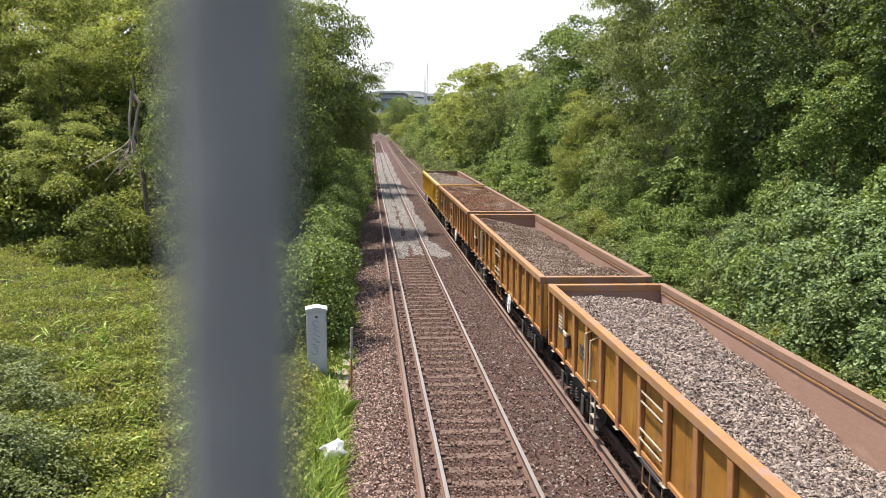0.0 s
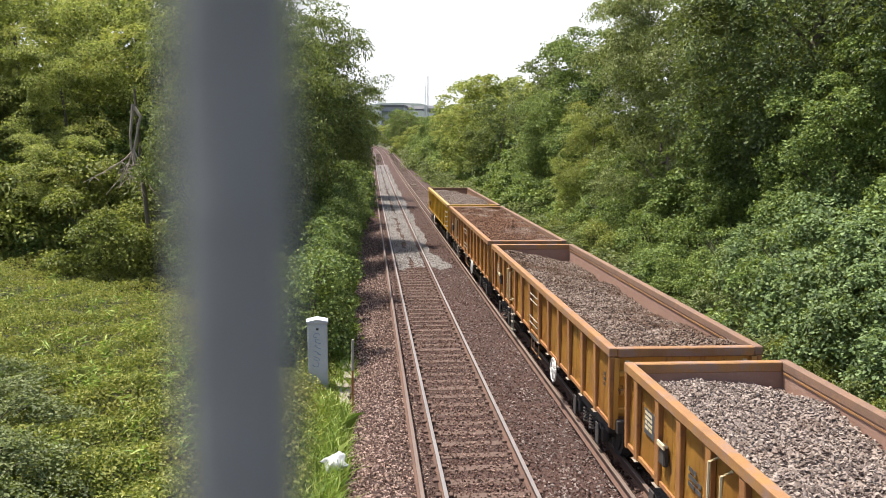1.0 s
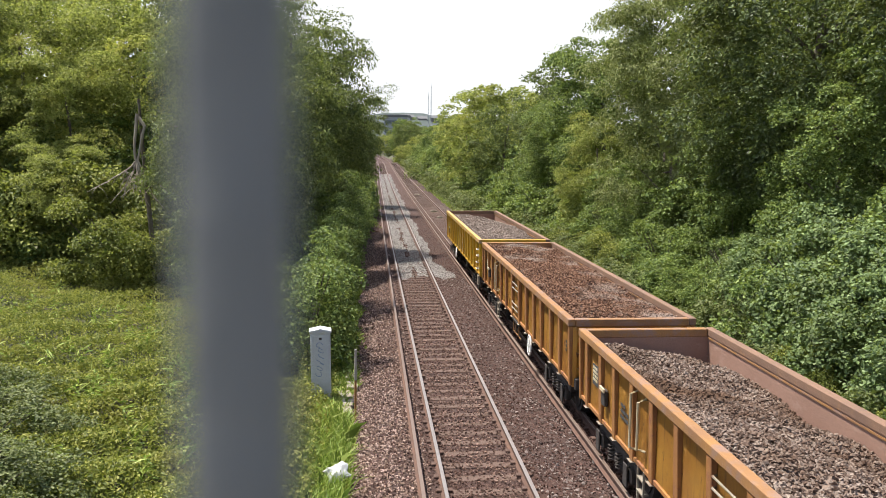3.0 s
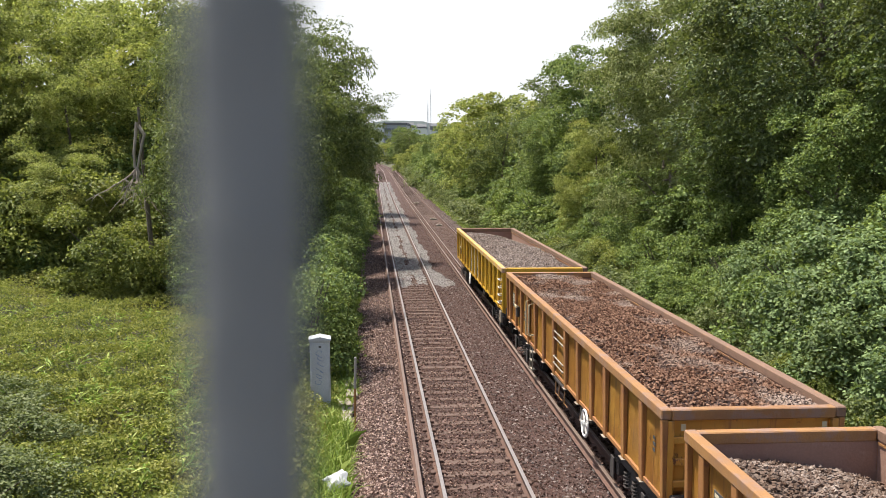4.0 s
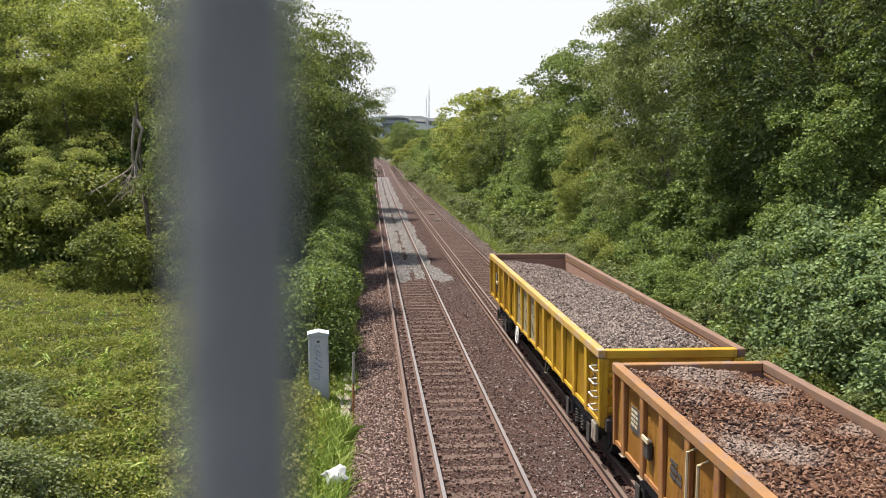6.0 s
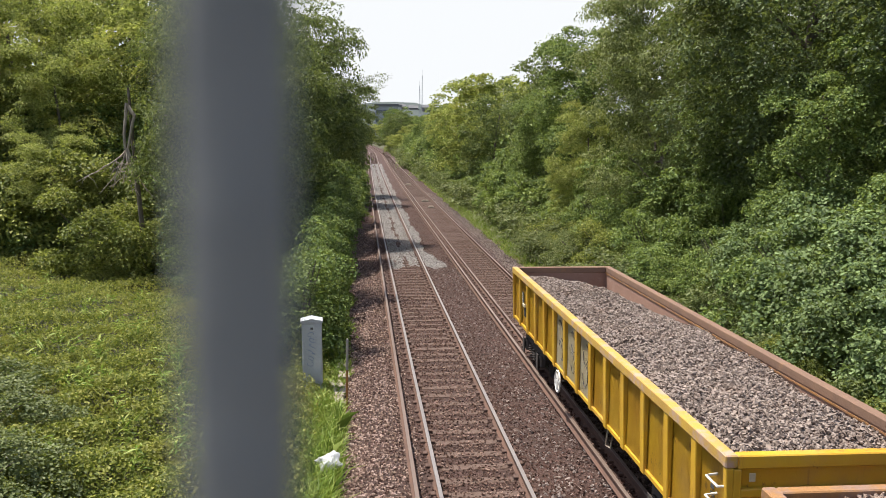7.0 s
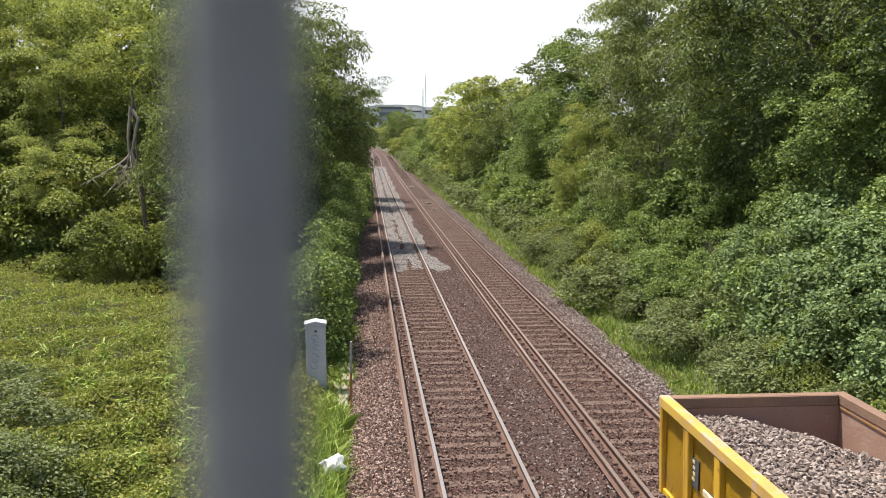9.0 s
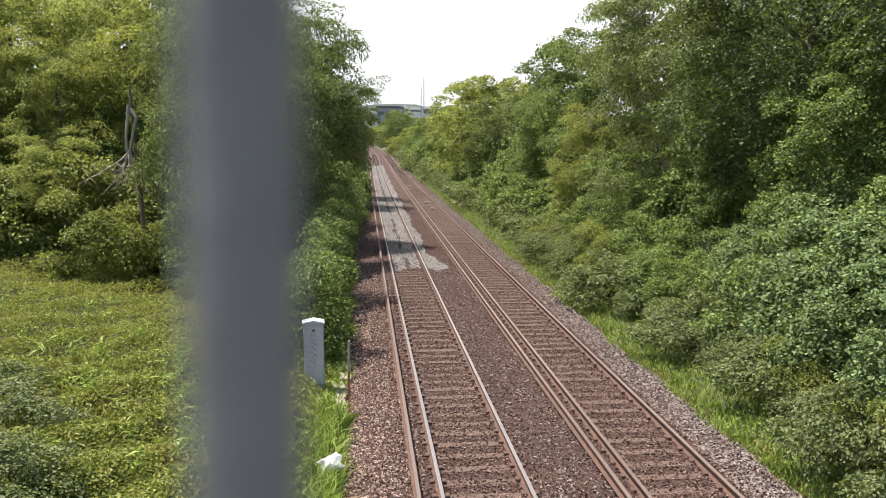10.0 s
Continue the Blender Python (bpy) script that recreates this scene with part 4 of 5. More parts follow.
    left = [(overhang, -4.7, 34, 1.0, 0.95), (overhang, -5.0, 42, 1.02, 1.0), (overhang, -4.2, 50, 1.2, 1.0), (overhang, -5.2, 60, 1.0, 1.0), (overhang, -7.2, 60, 1.3, 1.0), (overhang, -3.2, 75, 1.2, 1.0), (overhang, -2.2, 85, 0.95, 1.0), (far_c, -4.4, 97, 0.85, 1.0), (far_c, -5.0, 120, 0.85, 1.0), (far_a, -5.2, 145, 0.8, 1.0), (far_c, -5.4, 175, 0.75, 1.0), (far_a, -5.5, 210, 0.75, 1.0), (far_c, -4, 255, 0.75, 1.1),
            (lime, -16.0, 44.5, 1.05, 1.0), (lime, -10.8, 47, 1.15, 1.0), (lime, -13.2, 41.5, 0.80, 0.95), (lime, -20.0, 43, 1.15, 1.0), (lime, -17.0, 40.5, 0.62, 1.1), (lime, -12.2, 37.8, 0.46, 1.15), (dark, -7.4, 45, 1.0, 0.9), (far_c, -7.0, 57, 1.05, 1.0), (far_b, -15, 64, 1.3, 1.0), (far_b, -23, 60, 1.3, 1.0), (far_b, -11, 72, 1.2, 1.0), (far_b, -19, 68, 1.35, 1.0), (far_b, -27, 58, 1.3, 1.0)]
    for k, x, y, s, w in left:
        plant(k, used, x, y, rng.uniform(0, 360), s, L[k], "tree", G, w)
    # long leafy shoots that hang out over the near track
    sh = new("overhanging_branch")
    rr, rn = random.Random(6), np.random.default_rng(66)
    for k in range(18):
        z0, ln = 10.2 - 0.36 * k + rr.uniform(-0.3, 0.3), rr.uniform(1.5, 3.5) * (1.0 if k < 11 else 0.55)
        sag = rr.uniform(-0.05, 0.5)
        pts = [Vector((-1.2 + ln * 1.2 * j / 6, rr.uniform(-0.1, 0.1) + 0.6 * (k % 4), z0 + 0.16 * j - sag * (j / 6) ** 2 * 2.2 + rr.uniform(-0.10, 0.10))) for j in range(7)]
        b = part("branch", tube(bmesh.new(), pts, 0.016, 0.005, 5), M["bark"], sh)
        P = np.array([pts[int(q)].lerp(pts[min(int(q) + 1, 6)], q % 1) for q in rn.uniform(0, 6, 190) ** 0.94])
        P += rn.normal(0, 0.13, P.shape)
        obj_of("leafage", leaves("leafage", P, random_dirs(190, rn), 0.17, 0.07, rn, 0.6), M["lf_dark"], b)["kind"] = "stuff"
    sh.matrix_basis = pose(0.45, 82, 0)
    tagged(sh, "thin leafy shoots hanging out over the near track", "branch")
    # bushes
    bramble = bush_kind("bramble_bush", 21, (1.5, 1.5, 1.15), 44, 12000, 0.078, 0.060, M["lf_bramble"], clump_size=(0.18, 0.36), spray=0.20, per=14)
    shrub = bush_kind("shrub", 22, (1.6, 1.6, 1.7), 44, 13000, 0.09, 0.072, M["lf_maple"], clump_size=(0.18, 0.34), spray=0.24, per=16)
    thicket = bush_kind("shrub", 28, (2.9, 2.9, 3.1), 70, 20000, 0.115, 0.095, M["lf_maple"], clump_size=(0.15, 0.28), spray=0.32, per=18)
    sycamore = bush_kind("young_sycamore", 23, (2.3, 2.3, 2.9), 80, 22000, 0.095, 0.10, M["lf_sycamore"], clump_size=(0.14, 0.28), spray=0.34, per=14, broad=True)
    yellow = bush_kind("yellow_green_bush", 24, (1.8, 1.8, 1.7), 44, 13000, 0.095, 0.065, M["lf_olive"], clump_size=(0.18, 0.34), spray=0.26, per=16)
    ivy = bush_kind("ivy_bush", 25, (1.05, 1.9, 2.2), 50, 13000, 0.09, 0.075, M["lf_maple"], clump_size=(0.18, 0.34), spray=0.24, per=16)
    far_bush = bush_kind("shrub", 26, (1.6, 1.6, 1.6), 36, 3600, 0.17, 0.13, M["lf_maple"], clump_size=(0.18, 0.36), spray=0.30, per=10)
    far_bramble = bush_kind("bramble_bush", 27, (1.5, 1.5, 1.15), 30, 2600, 0.16, 0.12, M["lf_bramble"], clump_size=(0.18, 0.36), spray=0.28, per=10)
    LB = {bramble: "low bramble bush with grey-green leaves", shrub: "mid-green leafy shrub on the bank", sycamore: "young sycamore with broad pale green leaves",
          yellow: "rounded bush with yellow-green leaves", ivy: "ivy-clad hedge bush with mid-green leaves"}
    y = 12.6
    foot = "bushes at the foot of the bank"
    while y < 270:
        near, grow = y < 48, 1.0 if y < 110 else 1.7
        low = bramble if near else far_bramble
        x = 9.2 if y < 17 else 9.7
        plant(low, used, x + rng.uniform(-0.15, 0.5), y, rng.uniform(0, 360), rng.uniform(0.6, 1.15) * grow, LB[bramble], "bush", foot, rng.uniform(0.95, 1.5))
        plant(rng.choice([low, shrub, yellow]) if near else rng.choice([far_bramble, far_bush]), used, 10.5 + rng.uniform(-0.4, 0.5), y + 1.1, rng.uniform(0, 360), rng.uniform(0.6, 1.05) * grow, "low mixed bush with brambles on the bank", "bush", foot, rng.uniform(0.9, 1.3))
        if not near or rng.random() < 0.55:
            plant(rng.choice([shrub, bramble, shrub]) if near else far_bush, used, 11.9 + rng.uniform(-0.3, 0.6), y + 0.8, rng.uniform(0, 360), rng.uniform(1.0, 1.4) * grow, "leafy shrub on the bank", "bush", foot, 1.0)
        if rng.random() < (0.35 if y < 30 else 0.7):
            plant(thicket if y < 62 else far_bush, used, 13.7 + rng.uniform(-0.3, 0.6), y + 0.3, rng.uniform(0, 360), rng.uniform(0.8, 1.15) if y < 62 else rng.uniform(1.5, 2.1), "tall leafy shrub under the trees", "bush", foot, 1.0)
        y += 2.4 if near else 3.8 if y < 110 else 7.5
    for x, y, s in ((11.5, 18.4, 0.85), (12.2, 20.6, 1.0), (11.4, 15.6, 0.8), (13.0, 18.2, 1.05), (13.4, 23.8, 1.05), (12.4, 25.6, 0.8), (11.7, 22.8, 0.7)):
        plant(sycamore, used, x, y, rng.uniform(0, 360), s, LB[sycamore], "young tree", "young sycamores on the bank", 1.0)
    for x, y, s in ((9.9, 18.9, 0.62), (10.4, 37, 0.8), (9.7, 15.2, 0.6)):
        plant(yellow, used, x, y, rng.uniform(0, 360), s, LB[yellow], "bush", "bushes at the foot of the bank", 1.0)
    y = 25.0
    while y < 120:
        plant(ivy if y < 60 else far_bush, used, -1.75 + rng.uniform(-0.15, 0.1), y, rng.uniform(-12, 12), rng.uniform(0.9, 1.25) * (1.0 if y < 50 else 1.2), LB[ivy], "bush", "hedge along the near track", 1.0)
        y += 2.2
    for x, y, s, k in ((-9.7, 35.6, 1.45, yellow), (-7.9, 36.6, 1.25, yellow), (-7.0, 36.5, 1.1, shrub), (-12.0, 37.5, 1.2, shrub), (-14.2, 38.5, 1.3, yellow), (-16.5, 38, 1.4, shrub), (-18.5, 36, 1.4, yellow), (-5.4, 35, 1.3, shrub), (-4.2, 31, 1.0, ivy), (-4.4, 36, 1.5, shrub)):
        plant(k, used, x, y, rng.uniform(0, 360), s, LB[k], "bush", "bushes behind the nettle bank", 1.0)
    for x, y, s in ((-11.8, 38.6, 1.9), (-14.6, 39.0, 2.2), (-17.2, 39.2, 2.2), (-19.6, 37.5, 2.0)):
        plant(yellow, used, x, y, rng.uniform(0, 360), s, "tall olive-green bush under the trees", "bush", "bushes behind the nettle bank", 1.0)
    for x, y, s in ((-8.5, 40, 1.9), (-11, 41.5, 2.2), (-13.5, 42, 2.0), (-16.2, 41, 2.3), (-19, 41, 2.3), (-21.5, 38, 2.2), (-6.2, 39, 2.0), (-10, 44, 2.8), (-15, 45, 2.8)):
        plant(thicket, used, x, y, rng.uniform(0, 360), s * 0.55, "tall leafy shrub under the trees", "bush", "bushes behind the nettle bank", 1.0)
    for x, y, s in ((-7.1, 17.0, 0.7), (-6.2, 14.4, 0.65), (-8.2, 19.2, 0.65), (-7.4, 15.4, 0.75)):
        plant(bramble, used, x, y, rng.uniform(0, 360), s, "grey-brown bramble thicket in the nettles", "bush", "brambles among nettles", 1.45)


def build_herbs():
    rng = np.random.default_rng(31)
    # nettles and herbs on the open bank
    n = 190000
    y = 12.0 * (38.5 / 12.0) ** rng.uniform(0, 1, n) ** 0.85
    x = -1.2 - 0.42 * y * rng.uniform(0, 1, n)
    tall = 0.42 + 0.20 * np.sin(x * 1.1 + 0.7 * y) * np.cos(y * 0.8 - 0.5 * x) + 0.12 * np.sin(3.1 * x - 2.3 * y) + 0.07 * np.sin(7.3 * x + 1.9 * y) * np.sin(6.1 * y)
    edge = np.clip((-x - 0.9) / 1.5, 0.25, 1)
    z = height(x, y) + tall * edge * rng.uniform(0.35, 1.05, n) ** 0.6
    pos = np.stack([x, y, z], 1)
    out = random_dirs(n, rng) * np.array([1, 1, 0.35])
    tagged(obj_of("nettle_patch", leaves("nettle_patch", pos, out, 0.088, 0.055, rng, 0.2), M["lf_herb"]), "dense bright green nettles covering the bank", "nettles", kind="stuff")
    # taller pointed plants standing out of the nettles
    k = 70
    cy = rng.uniform(15, 31, k)
    cx = -2.2 - 0.36 * cy * rng.uniform(0.1, 0.95, k)
    w = np.repeat(np.arange(k), 26)
    pos = np.stack([cx[w] + rng.normal(0, 0.05, len(w)), cy[w] + rng.normal(0, 0.05, len(w)), height(cx[w], cy[w]) + rng.uniform(0.3, 0.78, len(w))], 1)
    tagged(obj_of("tall_herbs", leaves("tall_herbs", pos, random_dirs(len(w), rng) * np.array([1, 1, 0.3]) + np.array([0, 0, 0.3]), 0.24, 0.045, rng, 0.1, 0.3), M["lf_grass"]), "tall pointed yellow-green plants among the nettles", "herbs", kind="stuff")

    def grass(name, n, fx, y0, y1, tall, label, mat=M["lf_grass"]):
        yy = y0 * (y1 / y0) ** rng.uniform(0, 1, n)
        xx = fx(n, yy)
        p = np.stack([xx + bend(yy), yy, height(xx, yy) - 0.02], 1)
        up = unit(np.stack([rng.normal(0, 0.35, n), rng.normal(0, 0.35, n), np.ones(n)], 1))
        side = unit(np.cross(up, random_dirs(n, rng)))
        ln = tall * rng.uniform(0.4, 1.2, (n, 1))
        w = 0.012
        lean = rng.normal(0, 0.22, (n, 3)) * ln
        lean[:, 2] = -0.15 * ln[:, 0]
        v = np.stack([p - side * w, p + side * w, p + up * ln * 0.6 + side * w * 0.8, p + up * ln + lean, p + up * ln * 0.6 - side * w * 0.8], 1)
        f = np.arange(n * 5).reshape(n, 5)
        tagged(obj_of(name, np_mesh(name, v.reshape(-1, 3), f), mat), label, "grass", kind="stuff")

    grass("verge_grass", 26000, lambda n, yy: 7.60 + 0.14 * np.sin(yy * 0.9) + 0.12 * np.sin(yy * 2.3) + 1.75 * rng.uniform(0, 1, n) ** 1.15, 13, 240, 0.27, "long bright grass beside the far track")
    grass("dry_grass", 5000, lambda n, yy: 7.50 + 0.14 * np.sin(yy * 0.9) + 0.12 * np.sin(yy * 2.3) + 0.5 * rng.uniform(0, 1, n), 13, 120, 0.15, "short dry straw-coloured grass along the ballast edge", M["lf_dry"])
    grass("lineside_grass", 16000, lambda n, yy: -0.42 - 0.12 * np.sin(yy * 1.3) - 1.5 * rng.uniform(0, 1, n) ** 1.3, 12.5, 40, 0.42, "tufts of long bright grass beside the near track")
    grass("tall_tufts", 3200, lambda n, yy: -0.50 + 0.10 * np.sin(yy * 2.1) - 0.7 * rng.uniform(0, 1, n) ** 1.4, 12.8, 20, 0.62, "tall bright grass tufts round the plastic sack")
    # low leafy edge along the near ballast
    n = 26000
    y = 13 * (90 / 13) ** rng.uniform(0, 1, n)
    x = -0.55 - 0.18 * np.sin(y * 0.8) - 1.3 * rng.uniform(0, 1, n)
    z = height(x, y) + np.clip((-x - 0.4) * 0.7, 0.05, 0.8) * rng.uniform(0.2, 1, n)
    tagged(obj_of("lineside_weeds", leaves("lineside_weeds", np.stack([x + bend(y), y, z], 1), random_dirs(n, rng), 0.09, 0.06, rng, 0.2), M["lf_herb"]), "low leafy weeds at the edge of the ballast", "weeds", kind="stuff")


def dead_branches():
    rng = random.Random(9)
    root = new("dead_tree")
    part("trunk", tube(bmesh.new(), [(0.35, 0.5, -0.2), (0.3, 0.4, 2.5), (0.15, 0.2, 5.2), (0.05, 0.1, 7.4)], 0.12, 0.05, 7), M["bark"], root, "dark standing trunk")
    # a split, snapped limb that hangs from the trunk and fans out downwards
    stems = [[(0.0, 0, 6.85), (-0.06, 0, 6.3), (-0.12, -0.05, 5.7), (-0.10, -0.05, 5.15)], [(0.05, 0, 6.72), (0.28, -0.05, 6.38), (0.20, -0.08, 6.1), (0.02, -0.08, 5.2)], [(1.35, 0.1, 6.55), (1.42, 0.05, 6.2), (1.55, 0, 5.2)]]
    for p in stems:
        part("limb", tube(bmesh.new(), p, 0.07, 0.05, 7), M["deadwood"], root)
    tips = [(-1.7, 4.0), (-1.25, 4.25), (-0.9, 3.55), (-0.55, 3.75), (-0.1, 3.95), (0.04, 3.85), (0.22, 3.7), (0.45, 3.5), (1.15, 3.95), (0.8, 3.6)]
    for dx, z in tips:
        p = [(0.0, -0.06, 5.2)]
        for j in range(1, 7):
            u = j / 6
            p.append((dx * u ** 1.15 + rng.uniform(-0.05, 0.05), -0.06 - 0.5 * u + rng.uniform(-0.06, 0.06), 5.2 + (z - 5.2) * u ** 0.85 + rng.uniform(-0.04, 0.04)))
        b = part("branch", tube(bmesh.new(), p, 0.034, 0.009, 5), M["deadwood"], root)
        for q in range(4):
            a = p[rng.randint(2, 5)]
            e = (a[0] + rng.uniform(-0.5, 0.5), a[1] - 0.15, a[2] - rng.uniform(0.15, 0.55))
            m = ((a[0] + e[0]) / 2 + rng.uniform(-0.06, 0.06), a[1] - 0.1, (a[2] + e[2]) / 2 + 0.06)
            part("twig", tube(bmesh.new(), [a, m, e], 0.013, 0.005, 4), M["deadwood"], b)
    root.matrix_basis = pose(-8.5, 34.7, 0.0)
    tagged(root, "bleached split limb hanging with bare fanned branches", "dead tree")


# ---- small things by the line ----
def build_cabinet():
    root = new("lineside_cabinet")
    part("plinth", boxed(-0.26, 0.26, -0.2, 0.2, 0, 0.08, bevel=0.01), M["concrete"], root)
    part("body", boxed(-0.235, 0.235, -0.17, 0.17, 0.08, 1.74, bevel=0.012), M["cabinet"], root)
    bm = boxed(-0.258, 0.258, -0.21, 0.21, 1.74, 1.785, bevel=0.008)
    vs = [bm.verts.new(p) for p in ((-0.258, -0.21, 1.786), (0.258, -0.21, 1.786), (0.258, 0.21, 1.786), (-0.258, 0.21, 1.786), (0, -0.21, 1.84), (0, 0.21, 1.84))]
    for f in ((0, 1, 4), (2, 3, 5), (0, 4, 5, 3), (4, 1, 2, 5)):
        bm.faces.new([vs[i] for i in f])
    part("lid", bm, M["cabinet"], root, "pitched pale metal lid")
    d = part("door", boxed(-0.21, 0.21, -0.186, -0.172, 0.14, 1.69, bevel=0.006), M["cabinet"], root)
    part("lock", boxed(-0.03, 0.03, -0.196, -0.185, 1.58, 1.63, bevel=0.004), M["under"], d)
    rr = random.Random(4)
    for k in range(6):
        z = 1.46 - 0.14 * k
        pts = [(-0.02 + 0.09 * math.cos(a * 0.6 + k) * rr.uniform(0.7, 1.0) + 0.03 * math.sin(k), -0.19, z + 0.055 * math.sin(a * 0.6 + 0.4 * k)) for a in range(9)]
        part("spray_line", tube(bmesh.new(), pts, 0.007, sides=4), M["spray"], d, "blue spray-painted scrawl")
    root.matrix_basis = pose(-1.12, 21.2, float(height(-1.1, 21)) + 0.02, 0, -0.6, 3)
    tagged(root, "pale grey metal lineside cabinet with blue scrawl", "cabinet")


def build_small():
    build_cabinet()
    root = new("marker_post")
    part("post", boxed(-0.022, 0.022, -0.02, 0.02, -0.15, 0.92, bevel=0.006), M["rust_rib"], root, "rusty brown steel post")
    part("post_top", boxed(-0.026, 0.026, -0.024, 0.024, 0.92, 1.62, bevel=0.006), M["concrete"], root, "pale upper end")
    root.matrix_basis = pose(-0.30, 19.6, -0.26, 0, 0.6, 8)
    tagged(root, "thin rusty marker post with a pale top", "marker post")
    for k, (x, y, r) in enumerate(((-0.52, 20.1, 8), (-0.50, 20.75, -4), (-0.56, 21.45, 12), (-0.42, 22.3, 3), (-0.45, 23.2, -6))):
        bm = boxed(-0.14, 0.14, -0.29, 0.29, 0, 0.14, bevel=0.012)
        o = obj("trough_lid", bm, M["scuffed"])
        o.matrix_basis = pose(x, y, -0.29, 0, 3 * (k % 2), r)
        tagged(o, "weathered concrete cable trough lid lying askew", "trough lid", "cable trough lids")
    # torn plastic sack in the grass
    rng = np.random.default_rng(8)
    bm = bmesh.new()
    bmesh.ops.create_grid(bm, x_segments=14, y_segments=10, size=0.5)
    for v in bm.verts:
        x, y = v.co.x, v.co.y
        v.co = (x * 0.40 + 0.03 * math.sin(y * 9), y * 0.34, 0.06 + 0.12 * math.cos(x * 3.2) * math.cos(y * 2.5) + 0.05 * noise.noise(Vector((x * 6, y * 6, 1))) + 0.16 * max(0, x))
    bmesh.ops.solidify(bm, geom=bm.faces[:], thickness=0.006)
    o = obj("plastic_sack", bm, M["plastic"], smooth=True)
    o.matrix_basis = pose(-0.56, 15.75, -0.06, 40, -16, 14)
    tagged(o, "crumpled white plastic sack lying in long grass", "plastic sack")


# ---- footbridge on which the camera stands ----
BAR_X, BAR_Y = -0.0267, 0.08


def build_bridge():
    root = new("footbridge")
    tagged(root, "steel footbridge parapet over the railway", "footbridge", kind="structure")
    part("deck", boxed(-6, 12, -2.4, 0.14, 4.15, 4.35), M["concrete"], root)
    part("bottom_rail", boxed(-6, 12, 0.06, 0.10, 4.42, 4.48, bevel=0.004), M["galv"], root)
    part("top_rail", boxed(-6, 12, 0.055, 0.105, 6.55, 6.60, bevel=0.004), M["galv"], root)
    bm = boxed(-0.0046, 0.0046, -0.0046, 0.0046, 4.435, 6.555, bevel=0.0012)
    first = part("bar", bm, M["galv"], root, "plain square grey steel bar", smooth=True)
    first.location = (BAR_X, BAR_Y, 0)
    for k in range(-53, 108):
        if k:
            b = obj_of("bar", first.data, None, root, "plain square grey steel bar")
            b.location = (BAR_X + 0.11 * k, BAR_Y, 0)
    for x in (-5.5, 11.5):
        part("pier", boxed(x - 0.3, x + 0.3, -2.0, -0.4, -0.6, 4.15, bevel=0.02), M["concrete"], root)


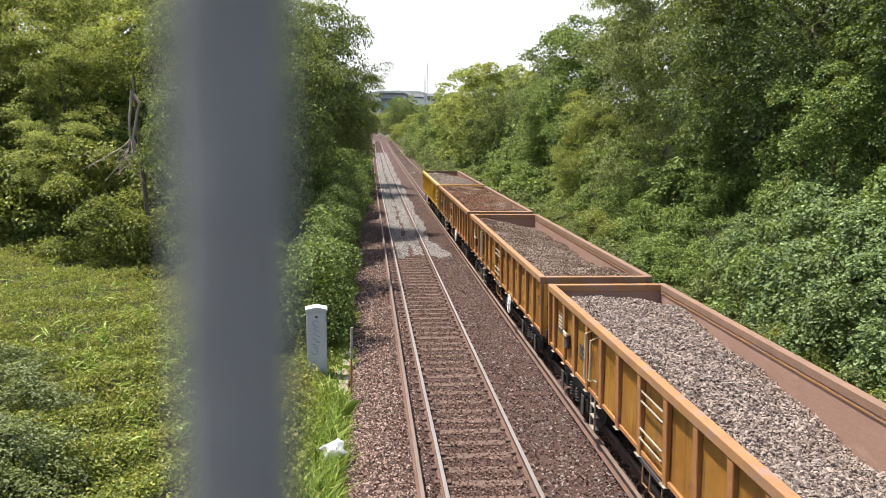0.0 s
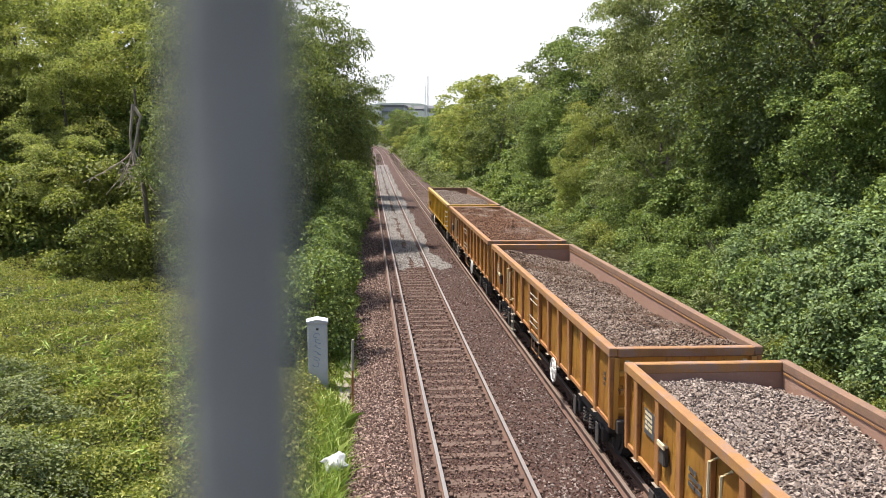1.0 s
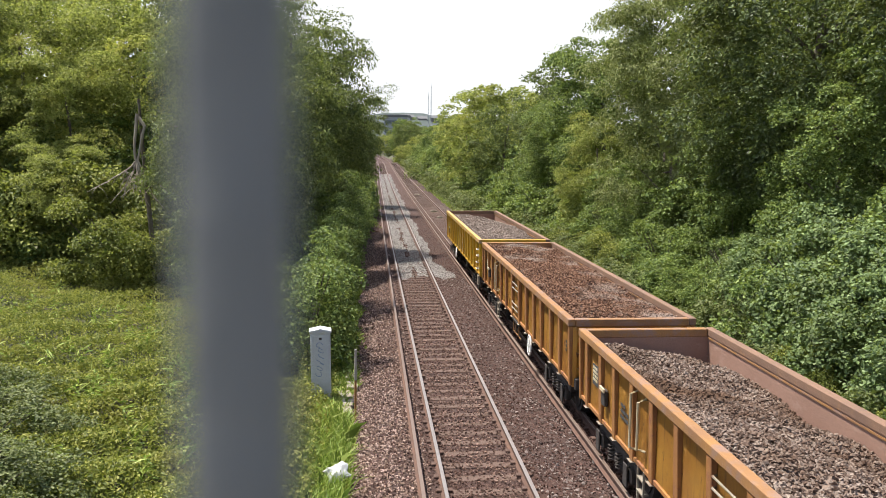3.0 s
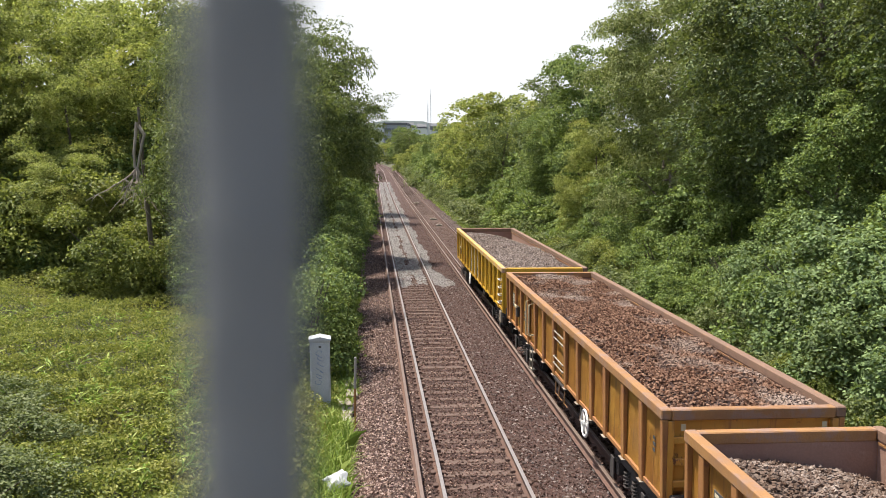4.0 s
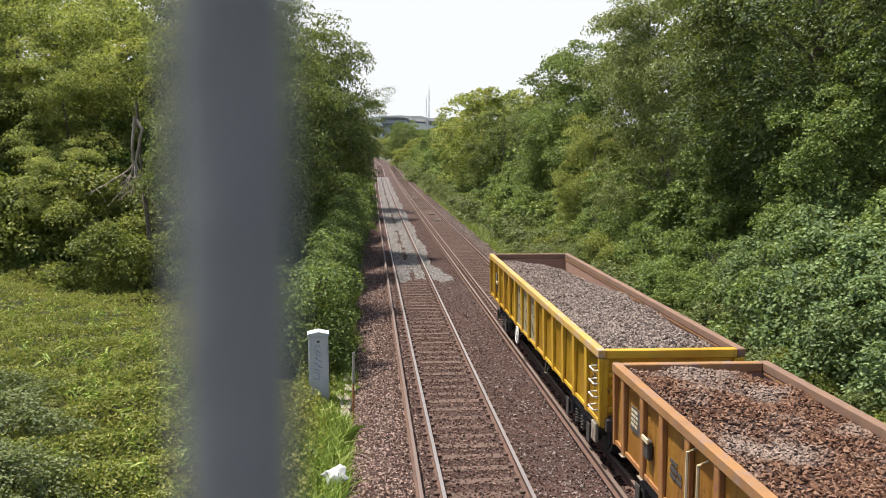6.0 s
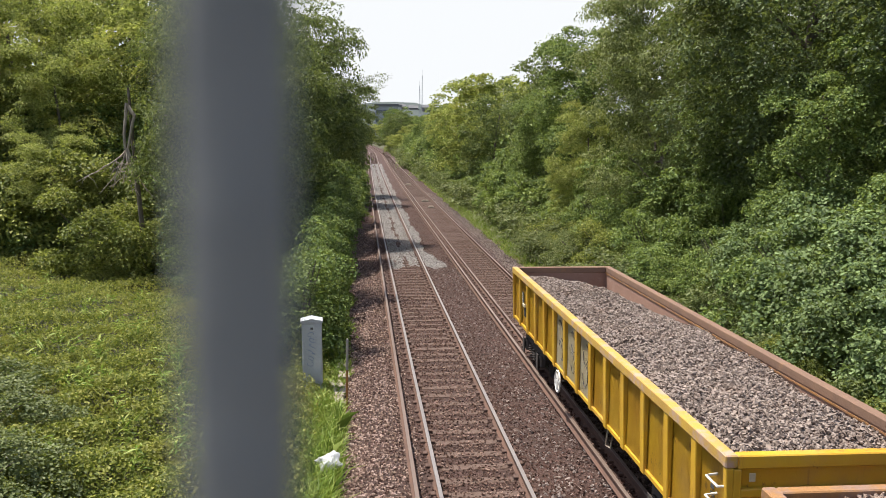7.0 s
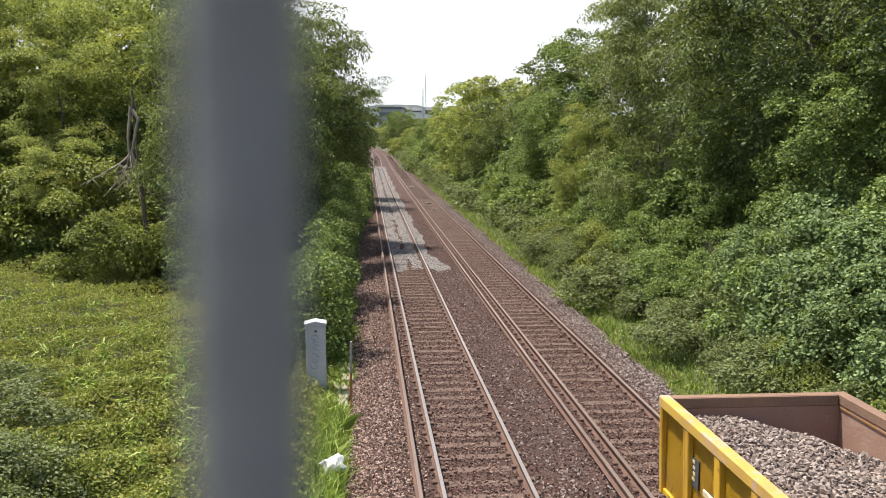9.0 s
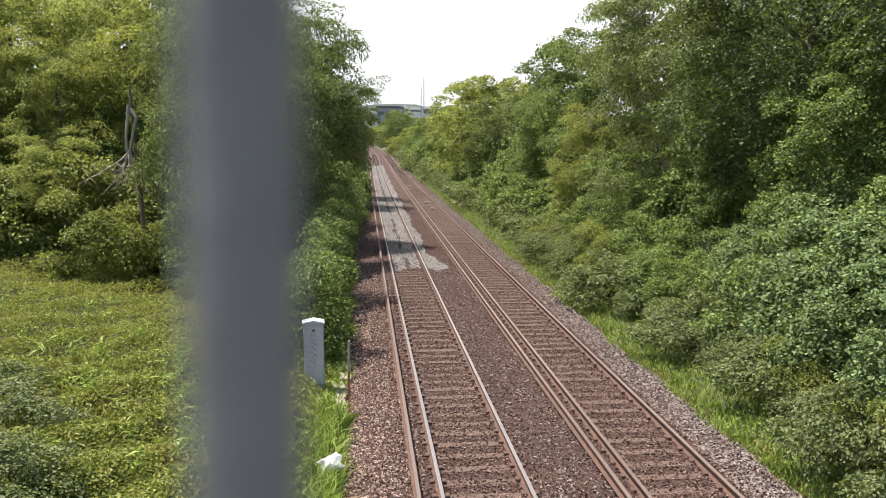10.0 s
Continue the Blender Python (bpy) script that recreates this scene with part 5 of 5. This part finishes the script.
# ---- distance ----
def build_distance():
    b = new("office_building")
    part("wall", boxed(-6, 6, 0, 20, 0, 17), M["wall_far"], b)
    part("roof", boxed(-6.4, 6.4, -0.4, 20.4, 17, 18.2), M["roof_far"], b)
    for k in range(3):
        for j in range(3):
            part("window", boxed(-5.4 + 3.7 * j, -2.0 + 3.7 * j, -0.15, 0.1, 3.6 + 5 * k, 5.2 + 5 * k), M["glass_far"], b)
    b.matrix_basis = pose(14.5, 480, 2, 0, 0, -8)
    tagged(b, "pale flat-roofed building with bands of dark windows", "office building")
    for dx, dy, tall in ((0, 0, 56), (-1.9, 10, 46)):
        m = new("radio_mast")
        bm = bmesh.new()
        for a in range(3):
            c, s = math.cos(a * math.tau / 3), math.sin(a * math.tau / 3)
            tube(bm, [(c * 0.9, s * 0.9, 0), (c * 0.35, s * 0.35, tall)], 0.14, 0.10, 4)
        part("legs", bm, M["wall_far"], m)
        bm = bmesh.new()
        for z in range(2, tall, 3):
            r0, r1 = 0.9 - 0.55 * z / tall, 0.9 - 0.55 * (z + 3) / tall
            for a in range(3):
                p = (math.cos(a * math.tau / 3) * r0, math.sin(a * math.tau / 3) * r0, z)
                q = (math.cos((a + 1) * math.tau / 3) * r1, math.sin((a + 1) * math.tau / 3) * r1, z + 3)
                tube(bm, [p, q], 0.06, sides=3)
        part("lattice", bm, M["wall_far"], m)
        part("antenna", tube(bmesh.new(), [(0, 0, tall), (0, 0, tall + 5)], 0.08, sides=5), M["wall_far"], m)
        m.matrix_basis = pose(61.5 + dx, 890 + dy, 4)
        tagged(m, "slender grey lattice radio mast", "radio mast", "masts on the skyline")
    # glowing ring added to whiten the sky all round above the horizon
    a = np.linspace(0, math.tau, 73)[:-1]
    c, s = np.cos(a) * 4700, np.sin(a) * 4700
    V = np.concatenate([np.stack([c, s, np.full(72, z)], 1) for z in (-5.0, 950.0)])
    i = np.arange(72)
    j = (i + 1) % 72
    tagged(obj_of("backdrop", np_mesh("backdrop", V, np.stack([j, i, i + 72, j + 72], 1)), M["sky_glow"]), "glowing white ring standing in for the bright hazy sky", "sky", kind="structure")
    rng = np.random.default_rng(12)
    # wooded rise with roofs on the skyline
    xs = np.linspace(-900, 1100, 120)
    prof = 40 + 9 * np.sin(xs * 0.006 + 1) + 4 * np.sin(xs * 0.03) + rng.normal(0, 1.2, len(xs))
    V = np.concatenate([np.stack([xs, np.full_like(xs, 1250), np.zeros_like(xs)], 1), np.stack([xs, np.full_like(xs, 1500), prof], 1), np.stack([xs, np.full_like(xs, 1900), prof * 0], 1)])
    n = len(xs)
    i = np.arange(n - 1)
    F = np.concatenate([np.stack([i, i + 1, i + 1 + n, i + n], 1), np.stack([i + n, i + n + 1, i + 2 * n + 1, i + 2 * n], 1)])
    tagged(obj_of("backdrop", np_mesh("backdrop", V, F), M["hill"], smooth=True), "hazy wooded hill with houses on the skyline", "hill", kind="structure")
    for x, w, hh in ((36, 16, 7), (62, 22, 9), (86, 14, 7), (108, 18, 8), (140, 16, 7)):
        h = new("house")
        part("wall", boxed(-w / 2, w / 2, 0, 12, 0, hh), M["brick_far"], h)
        bm = bmesh.new()
        vs = [bm.verts.new(p) for p in ((-w / 2 - 0.5, -0.5, hh), (w / 2 + 0.5, -0.5, hh), (w / 2 + 0.5, 12.5, hh), (-w / 2 - 0.5, 12.5, hh), (-w / 2 - 0.5, 6, hh + 4.5), (w / 2 + 0.5, 6, hh + 4.5))]
        for f in ((0, 1, 5, 4), (2, 3, 4, 5), (0, 4, 3), (1, 2, 5), (0, 3, 2, 1)):
            bm.faces.new([vs[q] for q in f])
        part("roof", bm, M["roof_far"], h)
        h.matrix_basis = pose(x, 1440, 36)
        tagged(h, "distant brick house with a slate roof", "house", "houses on the skyline")
    # pale fence beside the far end of the line
    f = new("line_fence")
    for k in range(7):
        part("post", boxed(-0.08, 0.08, -0.08, 0.08, 0, 2.0), M["concrete"], f).location = (0, k * 6.0, 0)
    for z in (0.8, 1.7):
        part("fence_rail", boxed(-0.04, 0.04, 0, 36, z - 0.08, z + 0.08), M["concrete"], f)
    f.matrix_basis = pose(9.4 + float(bend(190)), 190, -0.4)
    tagged(f, "pale post-and-rail fence beside the line", "fence")


build_ground()
build_bed()
build_tracks()
build_bridge()
build_trees()
build_herbs()
dead_branches()
build_small()
build_distance()
TRAIN = build_train()
motions()
